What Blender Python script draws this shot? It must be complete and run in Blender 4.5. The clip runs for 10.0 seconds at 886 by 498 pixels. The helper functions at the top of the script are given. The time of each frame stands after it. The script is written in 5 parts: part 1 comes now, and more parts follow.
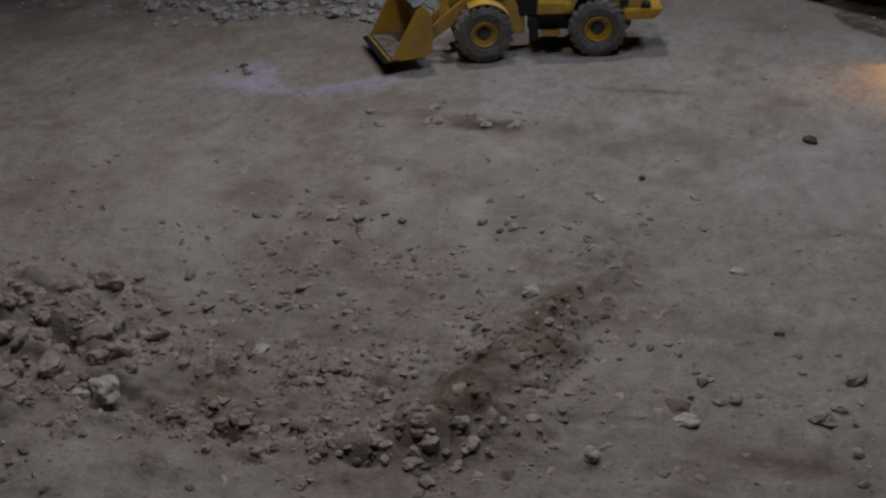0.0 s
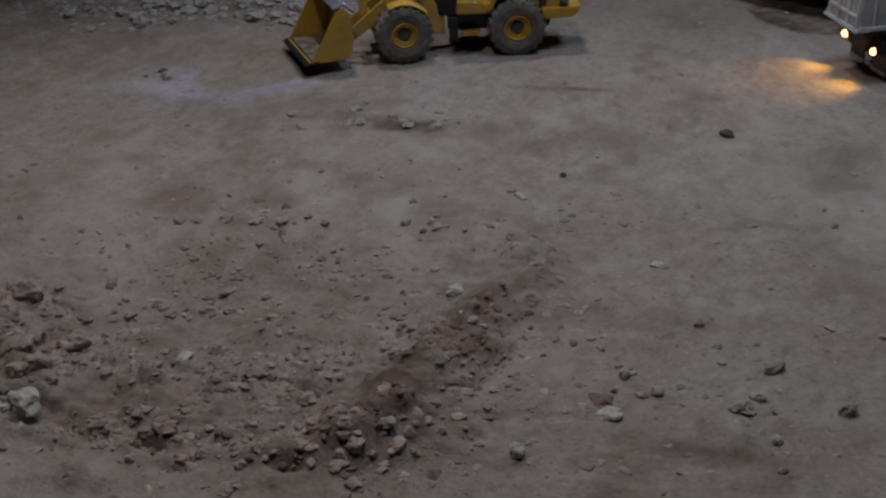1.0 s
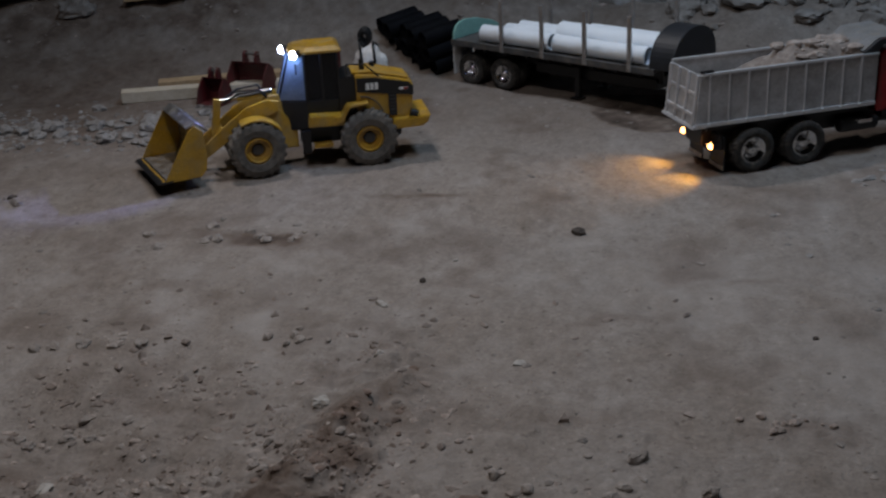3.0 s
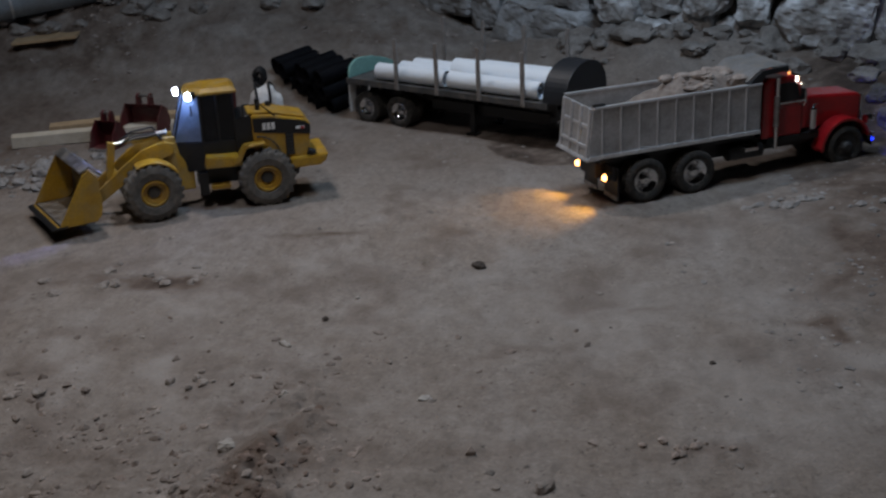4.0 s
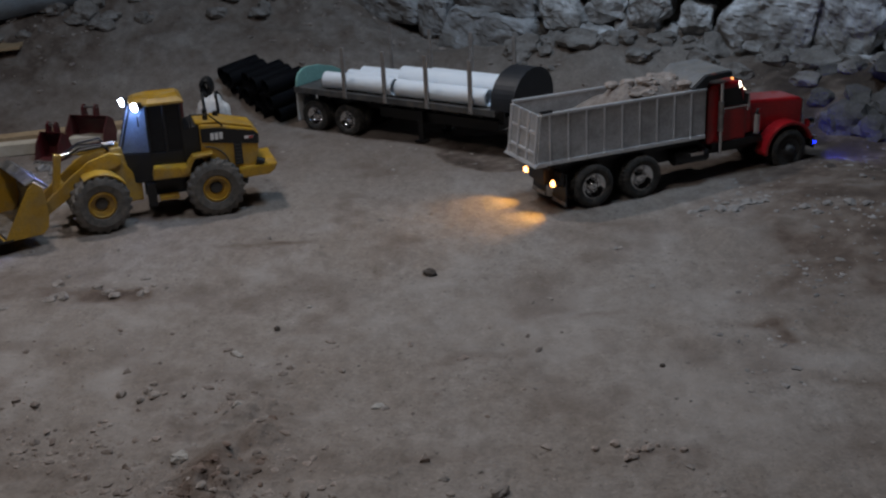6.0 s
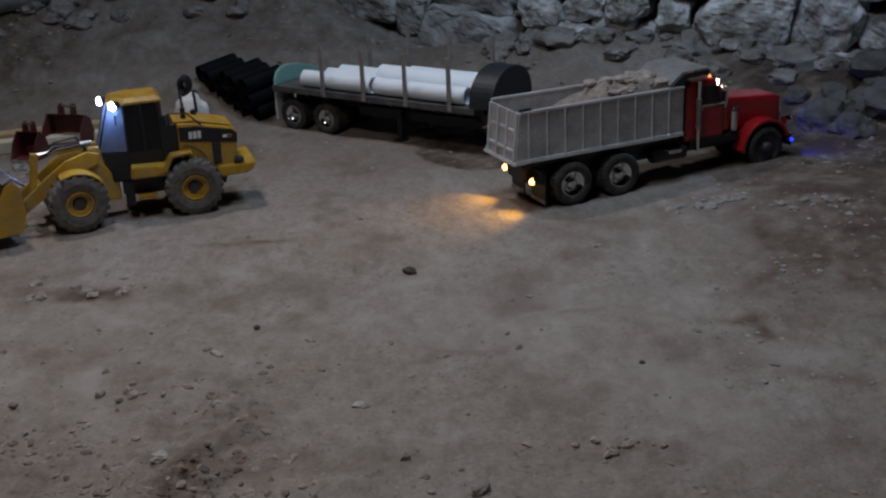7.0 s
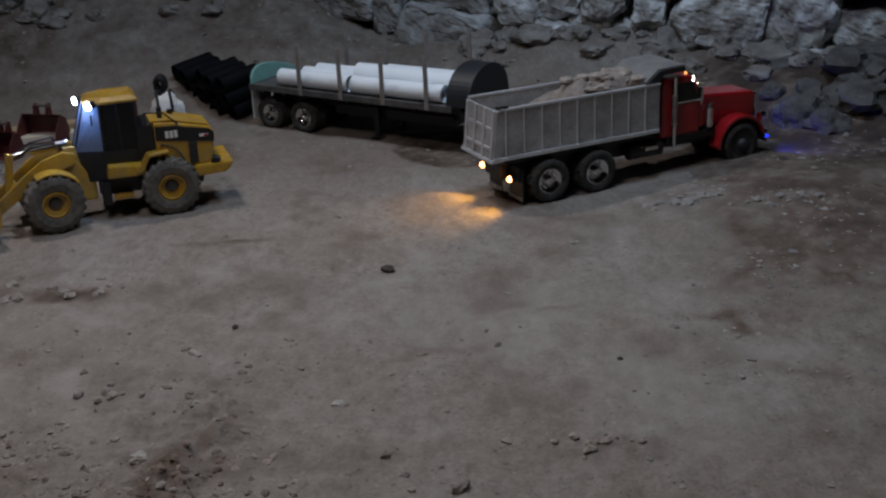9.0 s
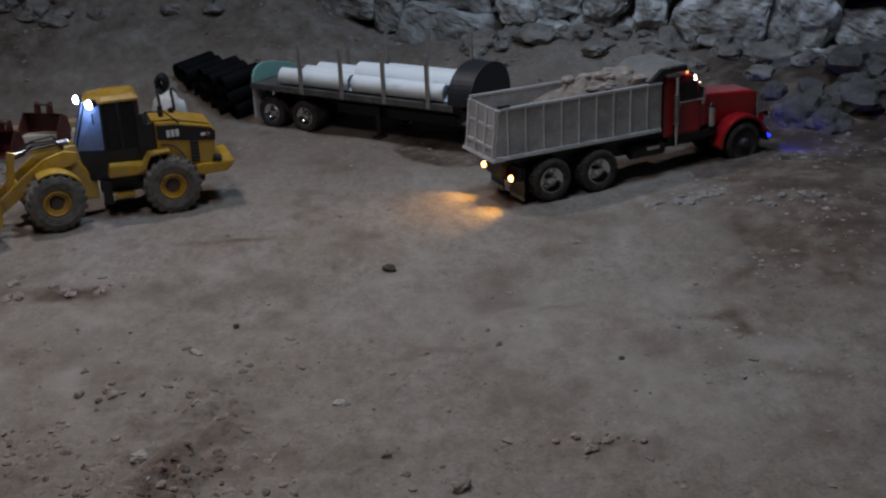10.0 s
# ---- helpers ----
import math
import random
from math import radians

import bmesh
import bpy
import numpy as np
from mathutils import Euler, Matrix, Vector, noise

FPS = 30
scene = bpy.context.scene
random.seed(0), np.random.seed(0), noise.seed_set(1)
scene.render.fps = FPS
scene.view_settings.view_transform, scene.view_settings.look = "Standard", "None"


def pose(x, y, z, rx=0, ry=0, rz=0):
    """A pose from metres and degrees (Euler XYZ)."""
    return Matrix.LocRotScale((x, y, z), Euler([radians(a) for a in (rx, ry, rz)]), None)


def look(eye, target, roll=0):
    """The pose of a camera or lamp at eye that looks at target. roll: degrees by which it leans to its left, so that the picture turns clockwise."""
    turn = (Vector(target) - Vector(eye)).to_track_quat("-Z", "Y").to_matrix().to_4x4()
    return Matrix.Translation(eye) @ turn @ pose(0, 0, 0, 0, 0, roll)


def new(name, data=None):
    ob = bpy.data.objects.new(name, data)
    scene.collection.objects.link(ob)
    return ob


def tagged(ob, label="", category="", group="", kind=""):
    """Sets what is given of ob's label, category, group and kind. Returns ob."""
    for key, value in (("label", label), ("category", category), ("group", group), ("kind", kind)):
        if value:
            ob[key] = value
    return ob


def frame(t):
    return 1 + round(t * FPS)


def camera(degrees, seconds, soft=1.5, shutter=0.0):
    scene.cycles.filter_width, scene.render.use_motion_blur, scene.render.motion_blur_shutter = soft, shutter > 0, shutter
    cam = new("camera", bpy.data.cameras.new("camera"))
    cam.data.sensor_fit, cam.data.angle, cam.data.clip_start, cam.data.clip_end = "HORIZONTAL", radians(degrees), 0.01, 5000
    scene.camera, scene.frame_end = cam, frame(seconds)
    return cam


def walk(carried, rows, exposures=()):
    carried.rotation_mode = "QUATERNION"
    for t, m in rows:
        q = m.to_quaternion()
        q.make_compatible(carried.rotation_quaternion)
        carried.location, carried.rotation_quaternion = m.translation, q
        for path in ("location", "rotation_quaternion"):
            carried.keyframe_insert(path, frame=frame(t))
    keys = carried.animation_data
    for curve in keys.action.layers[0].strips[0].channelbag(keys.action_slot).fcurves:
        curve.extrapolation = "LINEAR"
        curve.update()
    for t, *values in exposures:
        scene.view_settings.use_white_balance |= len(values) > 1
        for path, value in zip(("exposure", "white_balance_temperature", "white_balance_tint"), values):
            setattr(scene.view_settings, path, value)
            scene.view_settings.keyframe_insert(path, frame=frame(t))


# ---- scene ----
cam = camera(39.48, 10.0, soft=2.3, shutter=0.4)
walk(cam, [
    (0.0, pose(-0.0165, 0.0231, 0.7621, 62.820, 2.260, 18.249)),
    (0.5, pose(-0.0075, 0.0248, 0.7623, 62.874, 2.145, 17.128)),
    (1.0, pose(-0.0053, 0.0237, 0.7629, 62.714, 2.142, 14.739)),
    (1.5, pose(-0.0080, 0.0229, 0.7743, 62.931, 1.670, 12.190)),
    (2.0, pose(-0.0067, 0.0160, 0.7754, 65.331, 1.929, 10.031)),
    (2.2, pose(-0.0044, 0.0176, 0.7697, 65.809, 2.006, 9.680)),
    (3.3, pose(0.0041, 0.0122, 0.7682, 67.638, 2.402, 6.349)),
    (3.5, pose(0.0019, 0.0103, 0.7725, 67.620, 2.173, 5.243)),
    (4.0, pose(0.0026, 0.0068, 0.7722, 68.871, 2.420, 2.748)),
    (4.5, pose(-0.0001, 0.0030, 0.7742, 69.299, 2.296, 1.170)),
    (5.0, pose(-0.0010, 0.0026, 0.7741, 69.266, 2.267, 0.530)),
    (6.5, pose(0.0002, -0.0004, 0.7766, 69.011, 2.415, -0.073)),
    (7.0, pose(-0.0016, -0.0006, 0.7756, 68.977, 2.220, -0.781)),
    (7.5, pose(-0.0015, -0.0002, 0.7761, 68.925, 2.335, -0.824)),
    (8.0, pose(0.0000, 0.0000, 0.7750, 68.982, 2.334, -0.896)),
    (8.5, pose(-0.0034, 0.0004, 0.7759, 68.816, 2.293, -1.692)),
    (9.0, pose(-0.0021, -0.0028, 0.7774, 68.813, 2.230, -1.888)),
    (9.5, pose(-0.0018, -0.0020, 0.7781, 68.789, 2.187, -1.775)),
    (10.0, pose(-0.0020, -0.0006, 0.7762, 68.792, 2.193, -1.803)),
])
scene.view_settings.exposure = -0.07

# ---------------------------------------------------------------- light
world = bpy.data.worlds.new("dim_room")
world.use_nodes = True
scene.world = world
world.node_tree.nodes["Background"].inputs[0].default_value = (0.55, 0.66, 0.9, 1)
world.node_tree.nodes["Background"].inputs[1].default_value = 0.004


def area_lamp(name, eye, target, size, watts, color):
    d = bpy.data.lights.new(name, "AREA")
    d.shape, d.size, d.energy, d.color = "DISK", size, watts, color
    ob = new(name, d)
    ob.matrix_world = look(eye, target)
    return ob


def spot_lamp(name, eye, target, angle, watts, color, blend=0.6, radius=0.004):
    d = bpy.data.lights.new(name, "SPOT")
    d.spot_size, d.spot_blend, d.energy, d.color, d.shadow_soft_size = radians(angle), blend, watts, color, radius
    ob = new(name, d)
    ob.matrix_world = look(eye, target)
    return ob


def glow_lamp(name, eye, watts, color):
    d = bpy.data.lights.new(name, "POINT")
    d.energy, d.color, d.shadow_soft_size = watts, color, 0.004
    ob = new(name, d)
    ob.matrix_world = Matrix.Translation(eye)
    return ob


area_lamp("hanging_work_lamp", (-0.55, 1.15, 1.95), (-0.45, 1.25, 0), 0.3, 9.6, (1.0, 0.94, 0.92))
spot_lamp("hanging_spot_lamp", (-0.95, 2.75, 2.45), (-0.38, 1.5, 0), 83, 80, (1.0, 0.935, 0.91), 1.0, 0.05)
area_lamp("ceiling_lamp", (0.35, 2.1, 2.2), (0.6, 3.2, 0.15), 0.5, 19.5, (0.58, 0.77, 1.0))

# ---------------------------------------------------------------- materials


def mat(name, a, b=None, scale=20.0, rough=0.6, metal=0.0, bump=0.0, fine=None, island=0.0, emit=None, power=0.0, dirt=None, coat=0.0, lo=0.35, hi=0.65):
    """Two-tone noise material with fine grain, optional dust, gloss and relief. Lengths in metres: scale is 1/m."""
    m = bpy.data.materials.new(name)
    m.use_nodes = True
    nt = m.node_tree
    n, l = nt.nodes, nt.links
    p = n["Principled BSDF"]
    p.inputs["Roughness"].default_value, p.inputs["Metallic"].default_value = rough, metal
    p.inputs["Coat Weight"].default_value = coat
    b = b or tuple(c * 0.8 for c in a)
    co = n.new("ShaderNodeTexCoord")
    big = n.new("ShaderNodeTexNoise")
    big.inputs["Scale"].default_value, big.inputs["Detail"].default_value = scale, 6.0
    l.new(co.outputs["Object"], big.inputs["Vector"])
    ramp = n.new("ShaderNodeValToRGB")
    ramp.color_ramp.elements[0].position, ramp.color_ramp.elements[1].position = lo, hi
    ramp.color_ramp.elements[0].color, ramp.color_ramp.elements[1].color = (*b, 1), (*a, 1)
    l.new(big.outputs["Fac"], ramp.inputs["Fac"])
    out = ramp.outputs["Color"]
    small = n.new("ShaderNodeTexNoise")
    small.inputs["Scale"].default_value, small.inputs["Detail"].default_value = fine or scale * 9, 4.0
    l.new(co.outputs["Object"], small.inputs["Vector"])
    mix = n.new("ShaderNodeMix")
    mix.data_type, mix.blend_type = "RGBA", "OVERLAY"
    mix.inputs["Factor"].default_value = 0.35
    l.new(out, mix.inputs["A"])
    l.new(small.outputs["Fac"], mix.inputs["B"])
    out = mix.outputs["Result"]
    if dirt:
        dn = n.new("ShaderNodeTexNoise")
        dn.inputs["Scale"].default_value, dn.inputs["Detail"].default_value = scale * 1.7, 8.0
        l.new(co.outputs["Object"], dn.inputs["Vector"])
        dr = n.new("ShaderNodeMapRange")
        dr.inputs["From Min"].default_value, dr.inputs["From Max"].default_value = 0.45, 0.75
        dr.inputs["To Max"].default_value = 0.75
        l.new(dn.outputs["Fac"], dr.inputs["Value"])
        dm = n.new("ShaderNodeMix")
        dm.data_type = "RGBA"
        dm.inputs["B"].default_value = (*dirt, 1)
        l.new(dr.outputs["Result"], dm.inputs["Factor"])
        l.new(out, dm.inputs["A"])
        out = dm.outputs["Result"]
        rr = n.new("ShaderNodeMapRange")
        rr.inputs["To Min"].default_value, rr.inputs["To Max"].default_value = rough, 0.9
        l.new(dr.outputs["Result"], rr.inputs["Value"])
        l.new(rr.outputs["Result"], p.inputs["Roughness"])
    if island:
        geo = n.new("ShaderNodeNewGeometry")
        hs = n.new("ShaderNodeHueSaturation")
        mr = n.new("ShaderNodeMapRange")
        mr.inputs["To Min"].default_value, mr.inputs["To Max"].default_value = 1 - island, 1 + island
        l.new(geo.outputs["Random Per Island"], mr.inputs["Value"])
        l.new(mr.outputs["Result"], hs.inputs["Value"])
        l.new(out, hs.inputs["Color"])
        out = hs.outputs["Color"]
    l.new(out, p.inputs["Base Color"])
    if bump:
        bp = n.new("ShaderNodeBump")
        bp.inputs["Strength"].default_value, bp.inputs["Distance"].default_value = 0.8, bump
        l.new(small.outputs["Fac"], bp.inputs["Height"])
        l.new(bp.outputs["Normal"], p.inputs["Normal"])
    if emit:
        p.inputs["Emission Color"].default_value = (*emit, 1)
        p.inputs["Emission Strength"].default_value = power
    return m


DUST = (0.20, 0.165, 0.13)
YELLOW = mat("yellow_paint", (0.47, 0.27, 0.022), (0.34, 0.19, 0.018), 25, 0.38, dirt=(0.3, 0.22, 0.1), coat=0.2)
RED = mat("red_paint", (0.4, 0.014, 0.018), (0.3, 0.01, 0.014), 25, 0.28, coat=0.5)
DARKRED = mat("dark_red_paint", (0.095, 0.01, 0.012), (0.065, 0.008, 0.01), 30, 0.45, dirt=(0.1, 0.05, 0.04))
BLACK = mat("black_plastic", (0.012, 0.012, 0.013), None, 30, 0.45)
RUBBER = mat("tyre_rubber", (0.035, 0.034, 0.033), (0.022, 0.022, 0.022), 60, 0.8, bump=0.0008, dirt=(0.10, 0.085, 0.07))
DUSTY_RUBBER = mat("dusty_tyre_rubber", (0.13, 0.12, 0.11), (0.07, 0.065, 0.06), 60, 0.9, bump=0.001, dirt=(0.19, 0.165, 0.14))
CHROME = mat("chrome", (0.75, 0.75, 0.76), None, 30, 0.15, metal=1.0)
ALU = mat("brushed_aluminium", (0.46, 0.465, 0.48), (0.38, 0.385, 0.4), 18, 0.42, metal=0.25, dirt=(0.26, 0.25, 0.24))
ALU_EDGE = mat("bright_aluminium", (0.7, 0.71, 0.74), None, 18, 0.3, metal=0.4)
STEEL = mat("worn_steel", (0.5, 0.5, 0.5), (0.3, 0.29, 0.28), 40, 0.35, metal=0.9, dirt=(0.2, 0.17, 0.14))
GUNMETAL = mat("dark_grey_paint", (0.055, 0.057, 0.06), (0.04, 0.042, 0.045), 25, 0.5, dirt=(0.1, 0.09, 0.08))
DECK = mat("grey_deck", (0.085, 0.085, 0.088), (0.055, 0.055, 0.057), 30, 0.65, dirt=(0.16, 0.14, 0.12))
STAKE = mat("stake_wood", (0.27, 0.25, 0.24), (0.2, 0.18, 0.17), 60, 0.75)
PVC = mat("white_plastic_pipe", (0.87, 0.92, 0.98), (0.84, 0.89, 0.95), 25, 0.55)
PVC_IN = mat("pipe_inside", (0.3, 0.31, 0.32), None, 25, 0.6)
TEAL = mat("teal_paint", (0.27, 0.52, 0.48), (0.22, 0.44, 0.4), 25, 0.5)
WHITE = mat("white_paint", (0.75, 0.75, 0.75), (0.6, 0.6, 0.6), 30, 0.5, dirt=(0.4, 0.37, 0.33))
HOSE = mat("black_corrugated_plastic", (0.008, 0.0085, 0.011), None, 30, 0.6)
WOOD = mat("pale_plank", (0.62, 0.55, 0.45), (0.5, 0.43, 0.33), 30, 0.7, bump=0.0005)
TAN = mat("tan_plank", (0.48, 0.34, 0.2), (0.38, 0.26, 0.15), 30, 0.7, bump=0.0005)
GREYPIPE = mat("grey_blue_pipe", (0.3, 0.35, 0.4), (0.22, 0.26, 0.3), 12, 0.45, dirt=(0.2, 0.2, 0.2))
LIME = mat("limestone", (0.74, 0.745, 0.76), (0.27, 0.25, 0.235), 16, 0.92, bump=0.004, fine=80, dirt=(0.21, 0.18, 0.155), lo=0.38, hi=0.62)
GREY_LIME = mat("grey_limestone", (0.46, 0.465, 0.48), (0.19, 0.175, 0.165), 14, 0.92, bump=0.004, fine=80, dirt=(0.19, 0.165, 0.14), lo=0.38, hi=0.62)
RUBBLE = mat("rubble_stone", (0.27, 0.25, 0.235), (0.15, 0.13, 0.115), 20, 0.95, bump=0.002, island=0.3)
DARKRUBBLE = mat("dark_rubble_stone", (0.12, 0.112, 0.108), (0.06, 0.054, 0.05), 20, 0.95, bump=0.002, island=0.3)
PEBBLE = mat("pebbles", (0.30, 0.27, 0.247), (0.19, 0.163, 0.145), 60, 0.95, bump=0.0008, island=0.4)
GRAVEL = mat("grey_gravel", (0.29, 0.275, 0.265), (0.2, 0.185, 0.175), 60, 0.95, bump=0.0008, island=0.35)
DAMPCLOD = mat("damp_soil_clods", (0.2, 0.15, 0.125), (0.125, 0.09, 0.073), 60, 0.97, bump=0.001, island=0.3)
CLOD = mat("soil_clods", (0.32, 0.274, 0.245), (0.21, 0.168, 0.145), 60, 0.97, bump=0.001, island=0.3)
CONCRETE = mat("room_wall_paint", (0.05, 0.05, 0.053), (0.04, 0.04, 0.04), 2, 0.9)
LED_WHITE = mat("led_white", (0.8, 0.85, 1), emit=(0.62, 0.75, 1.0), power=60)
LED_AMBER = mat("led_amber", (1, 0.5, 0.2), emit=(1.0, 0.4, 0.12), power=9)
LED_BLUE = mat("led_blue", (0.1, 0.2, 1), emit=(0.004, 0.02, 1.0), power=5)
LED_ROOF = mat("led_warm", (1, 0.9, 0.8), emit=(1.0, 0.8, 0.62), power=14)
LED_DIM = mat("led_orange_marker", (1, 0.5, 0.2), emit=(1.0, 0.36, 0.1), power=2)
HOSE.node_tree.nodes["Principled BSDF"].inputs["Specular IOR Level"].default_value = 0.06
GUARD = mat("dark_blue_grey_paint", (0.022, 0.024, 0.03), (0.016, 0.018, 0.022), 25, 0.5)
GUARD_TOP = mat("dusty_grey_paint", (0.2, 0.2, 0.205), (0.15, 0.148, 0.145), 25, 0.7, dirt=(0.24, 0.21, 0.18))
# dusty front glass; the work lamps' blue glow is put into its colour
LIT_GLASS = mat("dusty_blue_lit_glass", (0.34, 0.4, 0.5), (0.26, 0.32, 0.42), 30, 0.35)
LIT_GLASS.node_tree.nodes["Principled BSDF"].inputs["Transmission Weight"].default_value = 0.2

DARKGLASS = mat("dark_tinted_glass", (0.02, 0.021, 0.024), (0.014, 0.015, 0.018), 30, 0.18)


def ground_material():
    m = bpy.data.materials.new("packed_soil")
    m.use_nodes = True
    nt = m.node_tree
    n, l = nt.nodes, nt.links
    p = n["Principled BSDF"]
    p.inputs["Roughness"].default_value = 0.95
    p.inputs["Specular IOR Level"].default_value = 0.2
    co = n.new("ShaderNodeTexCoord")

    def nz(scale, detail=6.0, rough=0.6, stretch=None):
        t = n.new("ShaderNodeTexNoise")
        t.inputs["Scale"].default_value, t.inputs["Detail"].default_value, t.inputs["Roughness"].default_value = scale, detail, rough
        src = co.outputs["Object"]
        if stretch:
            mp = n.new("ShaderNodeMapping")
            mp.inputs["Scale"].default_value, mp.inputs["Rotation"].default_value = stretch, (0, 0, radians(24))
            l.new(src, mp.inputs["Vector"])
            src = mp.outputs["Vector"]
        l.new(src, t.inputs["Vector"])
        return t.outputs["Fac"]

    def ramp(fac, stops):
        r = n.new("ShaderNodeValToRGB")
        e = r.color_ramp.elements
        e[0].position, e[0].color = stops[0][0], (*stops[0][1], 1)
        e[1].position, e[1].color = stops[-1][0], (*stops[-1][1], 1)
        for q, c in stops[1:-1]:
            k = e.new(q)
            k.color = (*c, 1)
        l.new(fac, r.inputs["Fac"])
        return r.outputs["Color"]

    def mixc(f, a, b, kind="MIX"):
        x = n.new("ShaderNodeMix")
        x.data_type, x.blend_type = "RGBA", kind
        if isinstance(f, float):
            x.inputs["Factor"].default_value = f
        else:
            l.new(f, x.inputs["Factor"])
        l.new(a, x.inputs["A"])
        l.new(b, x.inputs["B"])
        return x.outputs["Result"]

    base = ramp(nz(5.5, 8, 0.62, (1.3, 0.6, 1.0)), [(0.3, (0.243, 0.205, 0.176)), (0.48, (0.27, 0.237, 0.212)), (0.67, (0.302, 0.273, 0.252))])
    streak = ramp(nz(15.0, 6, 0.62, (1.25, 0.6, 1.0)), [(0.3, (0.39, 0.376, 0.366)), (0.68, (0.6, 0.6, 0.6))])
    base = mixc(0.35, base, streak, "OVERLAY")
    grit = ramp(nz(140, 5, 0.7), [(0.3, (0.25, 0.25, 0.25)), (0.7, (0.75, 0.75, 0.75))])
    base = mixc(0.3, base, grit, "OVERLAY")
    mottle = ramp(nz(36, 6, 0.7, (1.2, 0.75, 1.0)), [(0.34, (0.33, 0.318, 0.308)), (0.66, (0.65, 0.65, 0.65))])
    base = mixc(0.5, base, mottle, "OVERLAY")
    specks = ramp(nz(95, 3, 0.6), [(0.30, (0.2, 0.19, 0.18)), (0.37, (0.5, 0.5, 0.5)), (0.66, (0.5, 0.5, 0.5)), (0.73, (0.8, 0.8, 0.8))])
    base = mixc(0.6, base, specks, "OVERLAY")
    pale = n.new("ShaderNodeAttribute")
    pale.attribute_name = "pale"
    base = mixc(pale.outputs["Fac"], base, ramp(nz(40, 4, 0.6), [(0.3, (0.33, 0.297, 0.274)), (0.7, (0.395, 0.364, 0.342))]))
    damp_shade = n.new("ShaderNodeAttribute")
    damp_shade.attribute_name = "damp_shade"
    # soil tone for damp spots and for the shade painted under the trailer
    dark_soil = ramp(nz(60, 5, 0.7), [(0.3, (0.105, 0.077, 0.062)), (0.7, (0.19, 0.147, 0.122))])
    base = mixc(damp_shade.outputs["Fac"], base, dark_soil)
    # values above 1 go darker: ridge, truck's nose, patch at the trailer's front
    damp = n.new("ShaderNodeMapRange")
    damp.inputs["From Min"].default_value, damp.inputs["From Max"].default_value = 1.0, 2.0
    l.new(damp_shade.outputs["Fac"], damp.inputs["Value"])
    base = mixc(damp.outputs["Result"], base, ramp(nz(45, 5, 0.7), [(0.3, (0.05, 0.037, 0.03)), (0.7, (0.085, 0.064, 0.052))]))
    l.new(base, p.inputs["Base Color"])
    b1 = n.new("ShaderNodeBump")
    b1.inputs["Strength"].default_value, b1.inputs["Distance"].default_value = 0.9, 0.004
    l.new(nz(110, 7, 0.7), b1.inputs["Height"])
    b2 = n.new("ShaderNodeBump")
    b2.inputs["Strength"].default_value, b2.inputs["Distance"].default_value = 0.7, 0.006
    l.new(nz(34, 4, 0.6), b2.inputs["Height"])
    l.new(b1.outputs["Normal"], b2.inputs["Normal"])
    l.new(b2.outputs["Normal"], p.inputs["Normal"])
    return m


SOIL = ground_material()

# ---------------------------------------------------------------- mesh helpers


def finish(bm, name, material, smooth=False):
    me = bpy.data.meshes.new(name)
    bmesh.ops.recalc_face_normals(bm, faces=bm.faces)
    bm.to_mesh(me)
    bm.free()
    me.materials.append(material)
    if smooth:
        me.polygons.foreach_set("use_smooth", [True] * len(me.polygons))
    return me


def part(name, bm, material, parent, label="", smooth=False):
    ob = new(name, finish(bm, name, material, smooth))
    ob.parent = parent
    if label:
        ob["label"] = label
    return ob


def thing(name, m, label, category, group="", kind=""):
    ob = new(name)
    ob.empty_display_size = 0.02
    ob.matrix_world = m
    return tagged(ob, label, category, group, kind)


def bevelled(bm, r, seg=2):
    if r:
        bmesh.ops.bevel(bm, geom=[e for e in bm.edges if e.calc_face_angle(0) > 0.5], offset=r, segments=seg, profile=0.6, affect="EDGES")
    return bm


def box(x0, x1, y0, y1, z0, z1, r=0.0015, bm=None):
    b = bmesh.new()
    bmesh.ops.create_cube(b, size=1.0)
    for v in b.verts:
        v.co = Vector((x0 + (v.co.x + 0.5) * (x1 - x0), y0 + (v.co.y + 0.5) * (y1 - y0), z0 + (v.co.z + 0.5) * (z1 - z0)))
    bevelled(b, r)
    return joined(bm, b)


def joined(bm, b):
    if bm is None:
        return b
    me = bpy.data.meshes.new("tmp")
    b.to_mesh(me)
    b.free()
    bm.from_mesh(me)
    bpy.data.meshes.remove(me)
    return bm


def prism(pts, y0, y1, r=0.0015, bm=None, axis="y"):
    """Polygon (x, z) drawn out along y; with axis 'x' the polygon is (y, z) drawn out along x."""
    b = bmesh.new()
    if axis == "y":
        lo, hi = [b.verts.new((x, y0, z)) for x, z in pts], [b.verts.new((x, y1, z)) for x, z in pts]
    else:
        lo, hi = [b.verts.new((y0, x, z)) for x, z in pts], [b.verts.new((y1, x, z)) for x, z in pts]
    b.faces.new(lo)
    b.faces.new(hi[::-1])
    k = len(pts)
    for i in range(k):
        b.faces.new((lo[i], hi[i], hi[(i + 1) % k], lo[(i + 1) % k]))
    bmesh.ops.recalc_face_normals(b, faces=b.faces)
    bevelled(b, r)
    return joined(bm, b)


